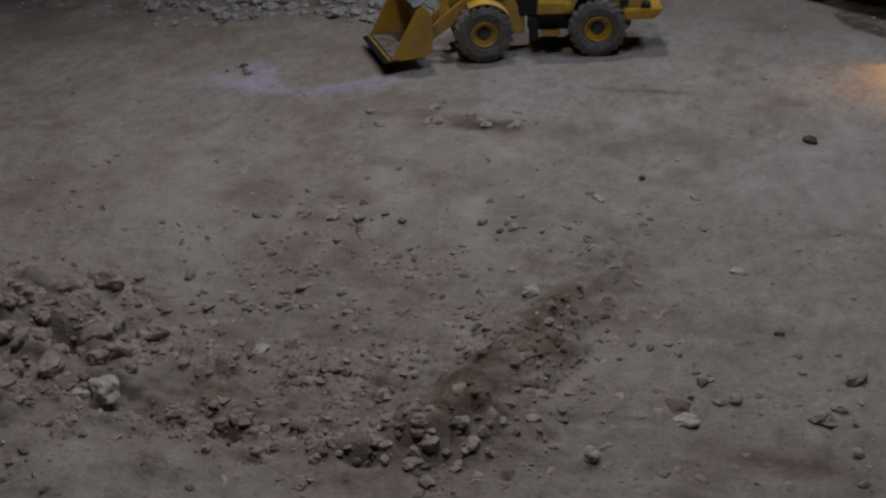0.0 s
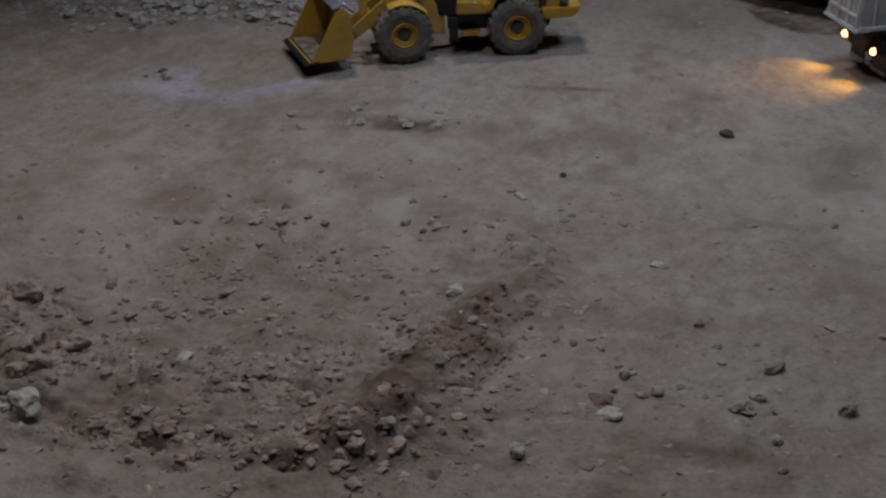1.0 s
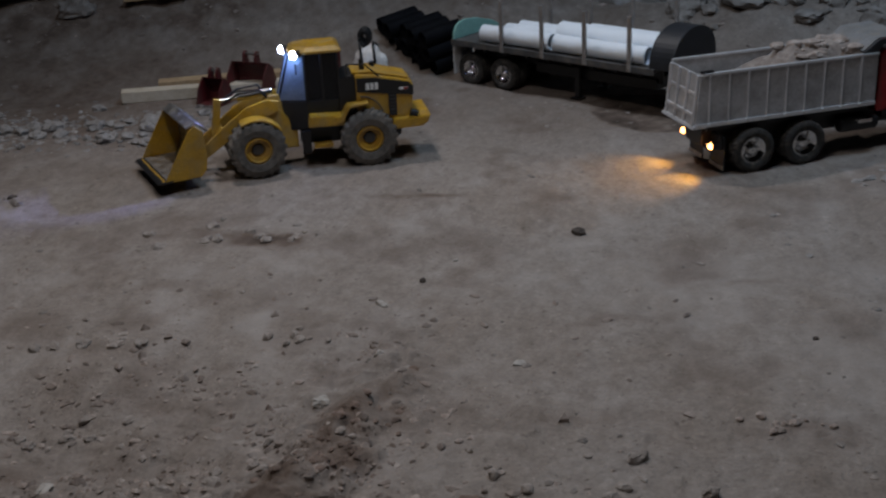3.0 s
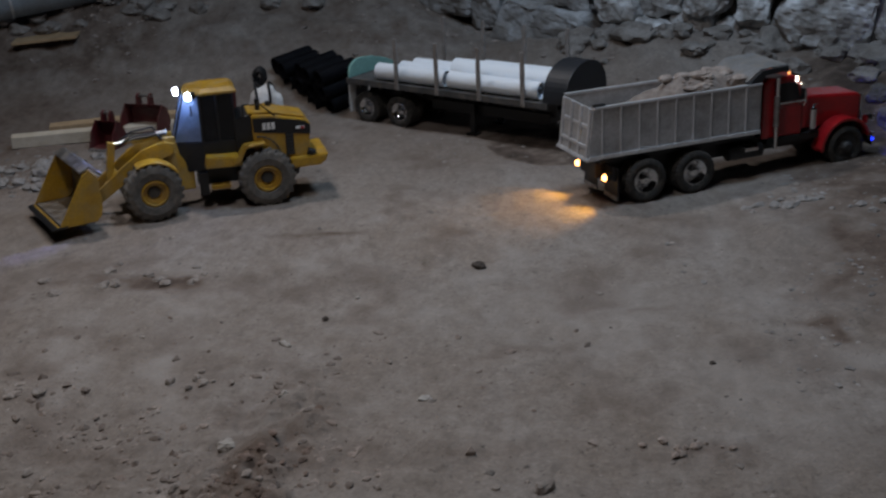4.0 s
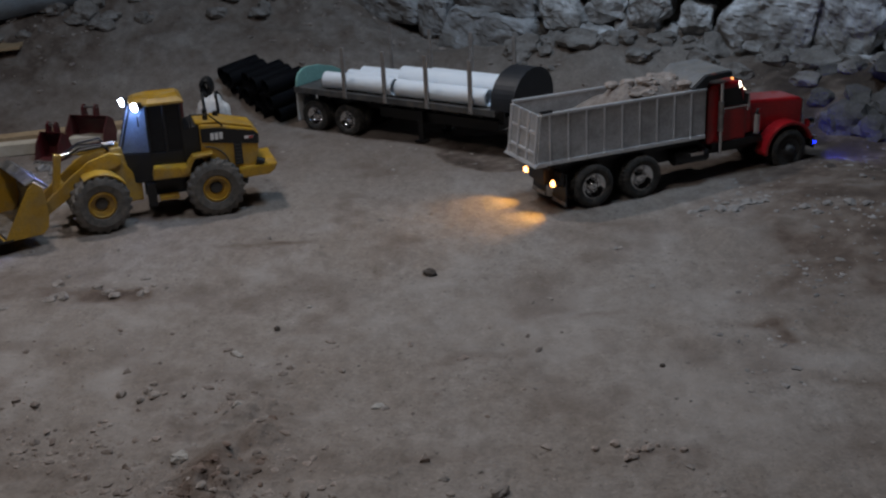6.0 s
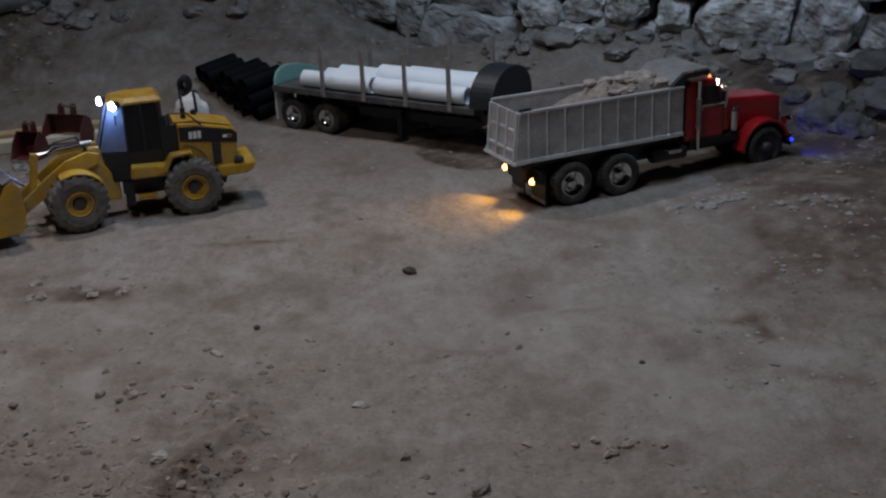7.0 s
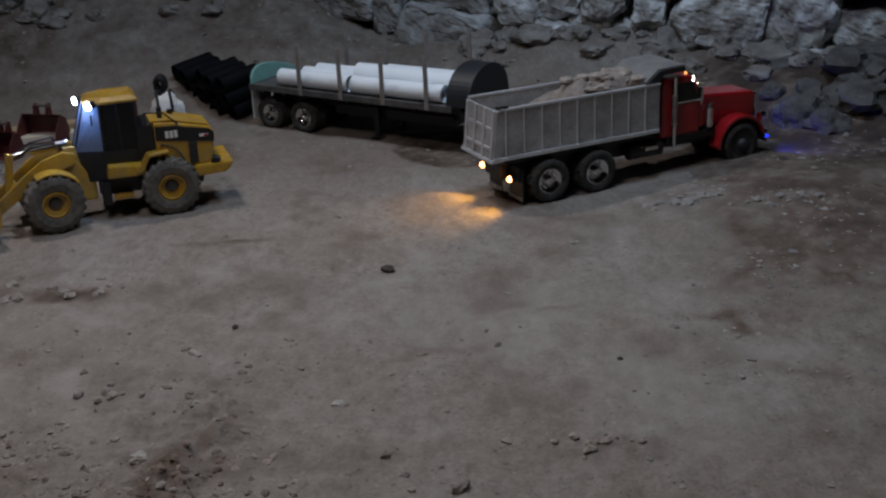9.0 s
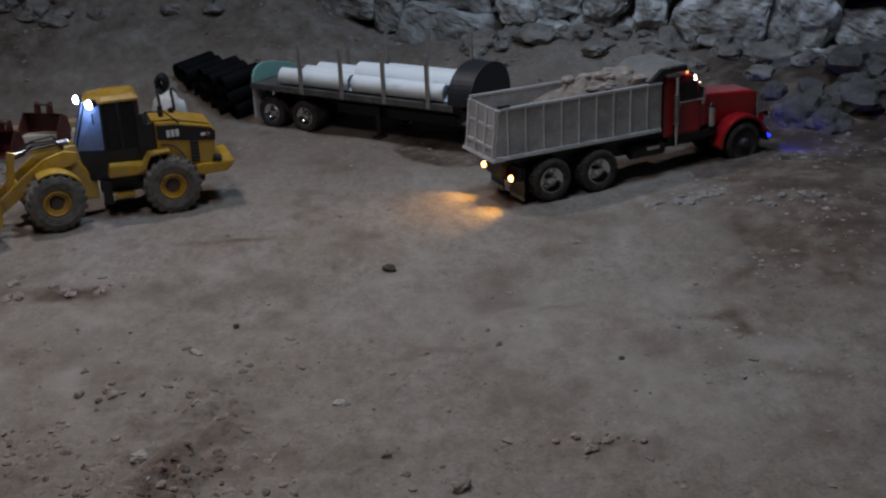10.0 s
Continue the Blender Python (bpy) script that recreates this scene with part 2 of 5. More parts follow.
def rod(p0, p1, r, seg=16, r2=None, bm=None, bevel=0.0):
    b = bmesh.new()
    p0, p1 = Vector(p0), Vector(p1)
    d = p1 - p0
    bmesh.ops.create_cone(b, cap_ends=True, segments=seg, radius1=r, radius2=r if r2 is None else r2, depth=d.length)
    bevelled(b, bevel)
    bmesh.ops.transform(b, matrix=Matrix.Translation((p0 + p1) / 2) @ d.to_track_quat("Z", "Y").to_matrix().to_4x4(), verts=b.verts)
    return joined(bm, b)


def lathe(profile, centre, seg=40, bm=None, closed=True):
    """Profile of (radius, y) turned round an axis along y through the centre."""
    b = bmesh.new()
    c = Vector(centre)
    rings = []
    for i in range(seg):
        a = 2 * math.pi * i / seg
        rings.append([b.verts.new(c + Vector((r * math.cos(a), y, r * math.sin(a)))) for r, y in profile])
    k = len(profile)
    for i in range(seg):
        p, q = rings[i], rings[(i + 1) % seg]
        for j in range(k if closed else k - 1):
            b.faces.new((p[j], p[(j + 1) % k], q[(j + 1) % k], q[j]))
    return joined(bm, b)


def sweep(points, r, seg=10, bm=None):
    """Round tube along points."""
    pts = [Vector(p) for p in points]
    b = bmesh.new()
    rings = []
    for i, p in enumerate(pts):
        d = (pts[min(i + 1, len(pts) - 1)] - pts[max(i - 1, 0)]).normalized()
        s = d.cross(Vector((0, 0, 1)))
        s = s.normalized() if s.length > 1e-4 else Vector((1, 0, 0))
        t = s.cross(d)
        rings.append([b.verts.new(p + r * (math.cos(a) * s + math.sin(a) * t)) for a in [2 * math.pi * j / seg for j in range(seg)]])
    for p, q in zip(rings, rings[1:]):
        for j in range(seg):
            b.faces.new((p[j], p[(j + 1) % seg], q[(j + 1) % seg], q[j]))
    b.faces.new(rings[0])
    b.faces.new(rings[-1][::-1])
    return joined(bm, b)


def rough_stone(size, seed, sub=2, jag=0.25, bm=None, at=(0, 0, 0)):
    """An angular stone: an icosphere cut by planes and dented by noise."""
    rnd = random.Random(seed)
    b = bmesh.new()
    bmesh.ops.create_icosphere(b, subdivisions=sub, radius=1.0)
    off = Vector((rnd.uniform(-50, 50), rnd.uniform(-50, 50), rnd.uniform(-50, 50)))
    cuts = [(Vector((rnd.gauss(0, 1), rnd.gauss(0, 1), rnd.gauss(0, 1))).normalized(), rnd.uniform(0.62, 0.9)) for _ in range(7)]
    for v in b.verts:
        c = v.co.copy()
        for nrm, h in cuts:
            e = c.dot(nrm) - h
            if e > 0:
                c -= nrm * e
        c *= 1 + jag * (noise.noise(c * 1.3 + off) + 0.5 * noise.noise(c * 3.1 + off) + 0.25 * noise.noise(c * 7 + off))
        v.co = Vector((c.x * size[0], c.y * size[1], c.z * size[2])) + Vector(at)
    return joined(bm, b)

# ---------------------------------------------------------------- ground


def lattice(ix, iy, seed):
    h = (ix.astype(np.int64) * 374761393 + iy.astype(np.int64) * 668265263 + seed * 1442695041) & 0xFFFFFFFF
    h = ((h ^ (h >> 13)) * 1274126177) & 0xFFFFFFFF
    return ((h ^ (h >> 16)) & 0xFFFF) / 65535.0


def vnoise(x, y, s, seed):
    """Smooth value noise, -1 to 1, with cells of s metres."""
    x, y = np.asarray(x, float) / s, np.asarray(y, float) / s
    ix, iy = np.floor(x), np.floor(y)
    fx, fy = x - ix, y - iy
    fx, fy = fx * fx * (3 - 2 * fx), fy * fy * (3 - 2 * fy)
    a, b, c, d = lattice(ix, iy, seed), lattice(ix + 1, iy, seed), lattice(ix, iy + 1, seed), lattice(ix + 1, iy + 1, seed)
    return 2 * ((a * (1 - fx) + b * fx) * (1 - fy) + (c * (1 - fx) + d * fx) * fy) - 1


def step(a, b, v):
    t = np.clip((v - a) / (b - a), 0, 1)
    return t * t * (3 - 2 * t)


WALL_AT, WALL_TILT = 3.35, -0.4097      # foot of the stone wall: y = 3.35 - 0.41 x


def blob(x, y, cx, cy, rx, ry, turn=0.0):
    a = radians(turn)
    u, v = (x - cx) * math.cos(a) + (y - cy) * math.sin(a), -(x - cx) * math.sin(a) + (y - cy) * math.cos(a)
    return np.exp(-((u / rx) ** 2 + (v / ry) ** 2))


def heap(x, y):
    """Roughness of the dug-out corner: 0 on packed ground, 1 in loose soil."""
    loose = blob(x, y, -0.70, 1.02, 0.34, 0.13, 8) + blob(x, y, -0.34, 1.22, 0.06, 0.24, -12) + 0.9 * blob(x, y, -0.98, 1.16, 0.13, 0.16)
    return np.clip(loose, 0, 1)


def height(x, y):
    x, y = np.asarray(x, float), np.asarray(y, float)
    # bank behind the trailer and the loader
    toe = 2.76 + 0.25 * (x + 1.1) + 0.06 * vnoise(x, y, 0.5, 3)
    s = y - toe
    left = 0.47 * np.where(s > 0, s * s / (np.abs(s) + 0.10), 0)
    left = np.minimum(left, 0.62)
    d = WALL_AT + WALL_TILT * x - y
    foot = 0.085 * step(1.15, 0.75, x) + 0.012 + 0.035 * blob(x, y, 0.45, 3.1, 0.28, 0.3)
    right = foot * step(0.42, 0.02, d + 0.05 * vnoise(x, y, 0.25, 8)) + 0.6 * step(-0.06, -0.5, d)
    w = step(0.02, -0.4, x)
    z = w * left + (1 - w) * right
    z = z + 0.16 * step(0.75, 1.9, x) * step(2.6, 1.6, y) + 0.11 * blob(x, y, 1.06, 2.72, 0.22, 0.2, -25) + 0.035 * blob(x, y, 0.75, 2.1, 0.25, 0.3)
    # dug-out corner: shallow bowl, the rim of loose soil round it, and a ridge
    z = z - 0.045 * blob(x, y, -0.68, 1.22, 0.27, 0.17, 5)
    z = z + 0.026 * blob(x, y, -0.335, 1.25, 0.04, 0.18, -15) + 0.022 * blob(x, y, -0.42, 1.0, 0.16, 0.06, 25)
    z = z + 0.045 * blob(x, y, -0.96, 1.12, 0.1, 0.1) + 0.012 * blob(x, y, -0.72, 0.88, 0.25, 0.06, -10)
    z = z + 0.012 * blob(x, y, 0.50, 2.02, 0.09, 0.04, 12)
    # unevenness
    calm = 1 - 0.8 * (blob(x, y, 0.4, 2.33, 0.42, 0.14, 24) + blob(x, y, -0.62, 2.3, 0.36, 0.14, 15) + blob(x, y, -0.15, 2.8, 0.4, 0.14, -33)).clip(0, 1)
    bank = np.clip(z * 5, 0, 1)
    z = z + calm * (0.008 * vnoise(x, y, 0.35, 11) + 0.004 * vnoise(x, y, 0.12, 12)) + 0.0016 * vnoise(x, y, 0.045, 13)
    z = z + (0.0012 + 0.008 * bank + 0.011 * heap(x, y)) * vnoise(x, y, 0.05, 14) + (0.0008 + 0.006 * heap(x, y) + 0.004 * bank) * vnoise(x, y, 0.021, 15)
    loose = np.clip(heap(x, y) + 0.5 * blob(x, y, -0.62, 1.2, 0.36, 0.22) + 0.25 * blob(x, y, -0.2, 1.15, 0.4, 0.2), 0, 1) + 0.09 + 0.4 * blob(x, y, -0.62, 1.88, 0.17, 0.05, 8) + 0.3 * blob(x, y, 0.47, 2.13, 0.12, 0.05) + 0.25 * blob(x, y, -0.35, 2.08, 0.1, 0.02) + 0.3 * blob(x, y, 0.228, 1.302, 0.06, 0.03) + 0.2 * calm * np.clip(vnoise(x, y, 0.17, 74) + 0.6 * vnoise(x, y, 0.07, 75), 0, 1)
    for size, tall, seed in ((0.034, 0.016, 61), (0.018, 0.012, 62), (0.010, 0.0065, 63)):
        lump = np.clip(vnoise(x + 0.4 * size * vnoise(x, y, size * 1.6, seed + 9), y, size, seed) - 0.05, 0, 1)
        z = z + loose * tall * lump ** 0.7 * (0.6 + 0.4 * vnoise(x, y, 0.11, seed + 20))
    for px, py, rx, ry, deep in ((-0.886, 1.09, 0.03, 0.014, 0.035), (-0.955, 1.155, 0.022, 0.014, 0.035), (-0.60, 0.955, 0.022, 0.010, 0.03), (-0.555, 0.925, 0.016, 0.008, 0.022),
                                 (-0.845, 1.12, 0.010, 0.012, 0.02), (-0.44, 0.945, 0.022, 0.009, 0.02), (-0.455, 1.165, 0.014, 0.008, 0.016), (-0.40, 1.17, 0.014, 0.009, 0.018), (-0.77, 0.975, 0.012, 0.008, 0.018)):
        z = z - deep * blob(x, y, px, py, rx, ry)
    # small hollows between the lumps, and wheel ruts that turn towards the truck
    z = z - 0.016 * np.clip(heap(x, y) + 0.25 * blob(x, y, -0.6, 1.2, 0.3, 0.25), 0, 1) * np.clip(vnoise(x, y, 0.026, 71) - 0.3, 0, 1)
    r = np.hypot(x + 0.35, y - 0.35)
    rut = blob(x, y, 0.05, 1.75, 0.75, 0.45, 10) * (np.exp(-((r - 1.36) / 0.03) ** 2) + np.exp(-((r - 1.52) / 0.03) ** 2))
    z = z - 0.004 * rut * (1 + 0.5 * vnoise(x, y, 0.03, 72))
    return z


def ground_at(x, y):
    return float(height(np.array([x]), np.array([y]))[0])


def sheet(name, xs, ys, material, tag, damp_shade=None):
    gx, gy = np.meshgrid(xs, ys)
    gz = height(gx, gy)
    co = np.stack([gx, gy, gz], -1).reshape(-1, 3)
    nx, ny = len(xs), len(ys)
    i = (np.arange(ny - 1)[:, None] * nx + np.arange(nx - 1)[None, :]).reshape(-1)
    quads = np.stack([i, i + 1, i + nx + 1, i + nx], -1)
    me = bpy.data.meshes.new(name)
    me.vertices.add(len(co))
    me.vertices.foreach_set("co", co.ravel())
    me.loops.add(quads.size)
    me.loops.foreach_set("vertex_index", quads.ravel().astype(np.int32))
    me.polygons.add(len(quads))
    me.polygons.foreach_set("loop_start", np.arange(0, quads.size, 4, dtype=np.int32))
    me.polygons.foreach_set("loop_total", np.full(len(quads), 4, dtype=np.int32))
    me.polygons.foreach_set("use_smooth", np.ones(len(quads), dtype=bool))
    me.update(calc_edges=True)
    att = me.attributes.new("damp_shade", "FLOAT", "POINT")
    att.data.foreach_set("value", damp_shade(co[:, 0], co[:, 1]).astype(np.float32))
    att = me.attributes.new("pale", "FLOAT", "POINT")
    att.data.foreach_set("value", dryness(co[:, 0], co[:, 1]).astype(np.float32))
    me.materials.append(material)
    return tagged(new(name, me), *tag, kind="structure")


def damp_and_shade(x, y):
    """Darker soil: the freshly turned ridge and hole rim, trodden patches, the bank, the right and back ground, and
    shade painted under the trailer.
    """
    xw, yw = x + 0.012 * vnoise(x, y, 0.05, 36) + 0.006 * vnoise(x, y, 0.02, 38), y + 0.014 * vnoise(x, y, 0.06, 37) + 0.007 * vnoise(x, y, 0.02, 39)
    m = 1.5 * blob(xw, yw, -0.318, 1.275, 0.05, 0.165, -14) + 0.5 * blob(xw, yw, -0.37, 1.09, 0.05, 0.08, -10) + 0.55 * blob(xw, yw, -0.40, 0.99, 0.12, 0.05, 20) + 0.4 * blob(xw, yw, -0.64, 1.03, 0.22, 0.075, -6)
    m = m + 0.4 * blob(xw, yw, -0.9, 1.1, 0.13, 0.08) + 0.6 * blob(xw, yw, -0.83, 1.77, 0.04, 0.08, 10) + 1.5 * blob(xw, yw, -0.62, 1.87, 0.15, 0.03, -6) + 1.7 * blob(xw, yw, -0.35, 2.08, 0.07, 0.014, 3)
    m = m + 0.5 * blob(xw, yw, -1.2, 1.52, 0.05, 0.04) + 0.5 * blob(xw, yw, -1.37, 1.7, 0.06, 0.03) + 0.55 * blob(xw, yw, -0.36, 1.44, 0.03, 0.05, -20) + 0.5 * blob(xw, yw, -0.42, 1.55, 0.02, 0.05, -10)
    # darker soil round the hole, at the truck's nose and across the right
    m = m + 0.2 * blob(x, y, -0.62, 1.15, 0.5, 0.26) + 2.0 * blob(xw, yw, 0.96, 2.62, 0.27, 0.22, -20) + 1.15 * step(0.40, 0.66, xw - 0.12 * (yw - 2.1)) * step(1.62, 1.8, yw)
    m = m + 1.7 * blob(xw, yw, 0.44, 1.66, 0.03, 0.02) + 1.6 * blob(xw, yw, 0.45, 1.61, 0.012, 0.035, 12) + 0.7 * blob(xw, yw, 0.5, 1.475, 0.07, 0.02, -25) + 1.1 * blob(xw, yw, 0.228, 1.302, 0.05, 0.02)
    m = m + 0.5 * blob(xw, yw, 0.22, 1.74, 0.08, 0.014) + 0.45 * blob(xw, yw, 0.0, 1.6, 0.09, 0.02, 15) + 1.0 * blob(xw, yw, -0.04, 1.07, 0.08, 0.022) + 0.5 * blob(xw, yw, -0.02, 1.32, 0.1, 0.02, 10) + 0.35 * blob(xw, yw, 0.5, 1.3, 0.12, 0.05)
    # shade put into the soil under the trailer; sharp dark patch at its front
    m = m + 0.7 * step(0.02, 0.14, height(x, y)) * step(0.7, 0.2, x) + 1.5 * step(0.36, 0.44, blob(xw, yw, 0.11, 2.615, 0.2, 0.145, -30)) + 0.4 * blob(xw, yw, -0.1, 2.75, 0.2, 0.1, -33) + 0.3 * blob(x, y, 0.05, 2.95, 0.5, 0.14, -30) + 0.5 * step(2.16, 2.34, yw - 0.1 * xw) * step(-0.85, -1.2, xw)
    m = m * (0.8 + 0.5 * vnoise(x, y, 0.05, 31) + 0.35 * vnoise(x, y, 0.017, 32)) + 0.55 * np.clip(vnoise(x, y, 0.11, 33) + 0.7 * vnoise(x, y, 0.04, 34) - 0.3, 0, 1) * step(0.6, 0.0, m)
    # low ground darker towards the back, and round the loader and truck
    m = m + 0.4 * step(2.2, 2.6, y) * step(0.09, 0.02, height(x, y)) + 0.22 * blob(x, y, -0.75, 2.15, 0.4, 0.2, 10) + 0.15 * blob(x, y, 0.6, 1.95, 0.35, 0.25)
    return np.clip(m, 0, 2)


def dryness(x, y):
    """Dusty, paler soil: tracks scraped down into the hole, dried crusts and the crest of the rim."""
    xw, yw = x + 0.02 * vnoise(x, y, 0.06, 81), y + 0.03 * vnoise(x, y, 0.09, 82)
    d = 0.8 * blob(xw, yw, -0.49, 1.56, 0.035, 0.16, 11) + 0.8 * blob(xw, yw, -0.645, 1.57, 0.045, 0.16, 14) + 0.7 * blob(xw, yw, -0.89, 1.4, 0.06, 0.3, 24) + 0.5 * blob(xw, yw, -1.03, 1.5, 0.04, 0.25, 28)
    d = d + 0.7 * blob(xw, yw, -0.27, 1.19, 0.02, 0.1, -20) + 0.6 * blob(xw, yw, -0.46, 1.02, 0.09, 0.02, 55) + 0.7 * blob(xw, yw, -0.355, 1.956, 0.035, 0.04) + 0.45 * blob(xw, yw, -0.7, 0.86, 0.25, 0.05, -10)
    d = d + 0.75 * blob(xw, yw, 0.475, 1.53, 0.09, 0.03, -20) + 0.6 * blob(xw, yw, 0.4, 1.75, 0.05, 0.04) + 0.5 * blob(xw, yw, 0.3, 1.5, 0.07, 0.1, 30) + 0.45 * blob(xw, yw, 0.12, 1.75, 0.2, 0.1, 10) + 0.4 * blob(xw, yw, 0.35, 1.38, 0.1, 0.05)
    d = d + 0.55 * np.clip(vnoise(x, y, 0.09, 83) + 0.6 * vnoise(x, y, 0.035, 84) - 0.35, 0, 1)
    return np.clip(d * (0.85 + 0.4 * vnoise(x, y, 0.03, 85)), 0, 0.9)


def spread(*runs):
    """Grid lines: runs of (from, step), and the last end."""
    return np.concatenate([np.arange(a, b, st) for (a, st), (b, _) in zip(runs, runs[1:])] + [[runs[-1][0]]])


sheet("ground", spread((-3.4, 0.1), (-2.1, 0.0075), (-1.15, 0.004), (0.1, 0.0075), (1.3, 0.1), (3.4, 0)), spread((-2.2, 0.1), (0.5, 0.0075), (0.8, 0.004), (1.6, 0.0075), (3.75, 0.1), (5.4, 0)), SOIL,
      ("packed brown-grey soil with ruts and loose stones", "ground"), damp_and_shade)

# the dim room round the soil bed
for name, bm in (("wall_left", box(-3.6, -3.4, -2.4, 5.6, -0.2, 2.6, 0)), ("wall_right", box(3.4, 3.6, -2.4, 5.6, -0.2, 2.6, 0)),
                 ("wall_front", box(-3.4, 3.4, -2.4, -2.2, -0.2, 2.6, 0)), ("wall_back", box(-3.4, 3.4, 5.4, 5.6, -0.2, 2.6, 0)),
                 ("ceiling", box(-3.6, 3.6, -2.4, 5.6, 2.6, 2.75, 0))):
    tagged(new(name, finish(bm, name, CONCRETE)), "plain dark painted wall closing the room" if name != "ceiling" else "plain dark painted ceiling over the room", "wall" if name != "ceiling" else "ceiling", kind="structure")

# ---------------------------------------------------------------- stone wall
WU = Vector((0.9254, -0.379, 0)).normalized()
WN = Vector((-0.379, -0.9254, 0)).normalized()     # towards the open ground
stone_wall = thing("stone_wall", Matrix(), "dry-stacked wall of rough grey limestone blocks against a bank", "stone wall", kind="structure")


def weathered_block(size, seed, rounding, lump):
    """A quarried block: a box with worn, uneven edges and a hewn, pitted face. Sizes are half lengths in metres."""
    b = bmesh.new()
    bmesh.ops.create_cube(b, size=2.0)
    bmesh.ops.subdivide_edges(b, edges=b.edges, cuts=21, use_grid_fill=True)
    off = Vector((seed * 7.31, seed * 3.77, seed * 1.93))
    hs = Vector(size)
    r = rounding * min(size)
    rnd_b = random.Random(seed)
    chops = [(Vector((rnd_b.uniform(-1, 1), rnd_b.uniform(-1, 0.2), rnd_b.uniform(-1, 1))).normalized(), rnd_b.uniform(0.72, 0.95)) for _ in range(9)]
    for v in b.verts:
        p = Vector((v.co.x * hs.x, v.co.y * hs.y, v.co.z * hs.z))
        core = Vector([max(-(h - r), min(h - r, c)) for c, h in zip(p, hs)])
        d = p - core
        n = d.normalized() if d.length > 1e-6 else Vector((0, 0, 1))
        p = core + n * min(d.length, r)
        for q, h in chops:      # hewn facets
            lim = h * (abs(q.x) * hs.x + abs(q.y) * hs.y + abs(q.z) * hs.z)
            e = p.dot(q) - lim
            if e > 0:
                p -= q * e
        k = noise.noise(p * 14 + off) + 0.6 * noise.noise(p * 34 + off) + 0.4 * noise.noise(p * 80 + off) + 0.25 * noise.noise(p * 170 + off)
        chip = max(0.0, noise.noise(p * 22 - off) - 0.15)
        p += n * lump * (k - 2.0 * chip)
        v.co = p + Vector((0.2 * p.z * math.sin(seed), 0, 0.1 * p.x * math.sin(seed * 2.3)))
    return b


def block(s0, s1, z0, z1, depth, seed, lean=0.0, out=0.0, rounding=0.2, lump=0.010):
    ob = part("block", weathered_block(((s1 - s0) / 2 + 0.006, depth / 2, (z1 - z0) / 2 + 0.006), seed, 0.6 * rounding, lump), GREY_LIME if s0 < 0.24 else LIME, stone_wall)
    c = Vector((0, WALL_AT, 0)) + WU * (s0 + s1) / 2 - WN * (depth / 2 - out)
    a = math.atan2(WU.y, WU.x)
    ob.matrix_world = Matrix.Translation((c.x, c.y, (z0 + z1) / 2)) @ Matrix.Rotation(a + radians((seed * 37 % 13) - 6), 4, "Z") @ Matrix.Rotation(radians(lean), 4, "Y")
    return ob


# the large hewn blocks, then the smaller rounded ones
block(0.700, 0.925, 0.104, 0.240, 0.2, 1, 1, 0.02, 0.25)
block(0.930, 1.092, 0.108, 0.245, 0.2, 2, 2, 0.0, 0.4)
block(0.85, 1.19, -0.03, 0.103, 0.22, 3, 3, 0.01, 0.3)
block(1.195, 1.55, -0.05, 0.11, 0.22, 4, -2, 0.0)
block(1.098, 1.26, 0.11, 0.188, 0.2, 5, -3, -0.04, 0.5)
block(1.27, 1.6, 0.115, 0.24, 0.2, 6, 2)
block(0.60, 0.668, 0.142, 0.206, 0.16, 7, 4, -0.02, 0.6)
block(0.465, 0.565, 0.176, 0.232, 0.16, 8, -5, 0.0, 0.6)
block(0.345, 0.455, 0.162, 0.225, 0.16, 9, 6, -0.03, 0.8)
block(0.248, 0.338, 0.150, 0.222, 0.16, 10, -8, 0.03, 0.5)
block(0.322, 0.430, 0.050, 0.146, 0.18, 11, 9, 0.02, 0.7)
block(0.435, 0.545, 0.085, 0.168, 0.18, 12, -6, -0.02, 0.8)
block(0.55, 0.69, 0.062, 0.138, 0.18, 13, 7, -0.03, 0.8)
block(0.225, 0.315, 0.035, 0.130, 0.16, 14, 10, -0.04, 0.9)
block(-0.040, 0.232, 0.066, 0.172, 0.2, 15, 9, 0.02, 0.4)
block(-0.128, -0.040, 0.112, 0.215, 0.2, 16, 4, 0.0, 0.5)
block(-0.345, -0.133, 0.146, 0.250, 0.22, 17, 6, 0.0, 0.5)
block(-0.70, -0.352, 0.19, 0.30, 0.22, 18, 4, -0.03)
block(-0.04, 0.238, 0.182, 0.30, 0.2, 19, 5, -0.02)
block(0.25, 0.46, 0.235, 0.34, 0.2, 20, -2, -0.03)
block(0.47, 0.695, 0.238, 0.35, 0.2, 21, 1, -0.03)
block(0.70, 1.0, 0.25, 0.36, 0.2, 22, 2, -0.02)
block(1.01, 1.6, 0.252, 0.37, 0.2, 23, -1, -0.02)
block(-0.45, -0.05, 0.27, 0.38, 0.2, 24, 2, -0.04)
block(0.70, 0.86, 0.02, 0.098, 0.18, 25, -4, -0.02, 0.7)
block(0.52, 0.70, -0.02, 0.07, 0.16, 26, 3, -0.02, 0.8)

# rubble at the foot of the wall
rnd = random.Random(5)


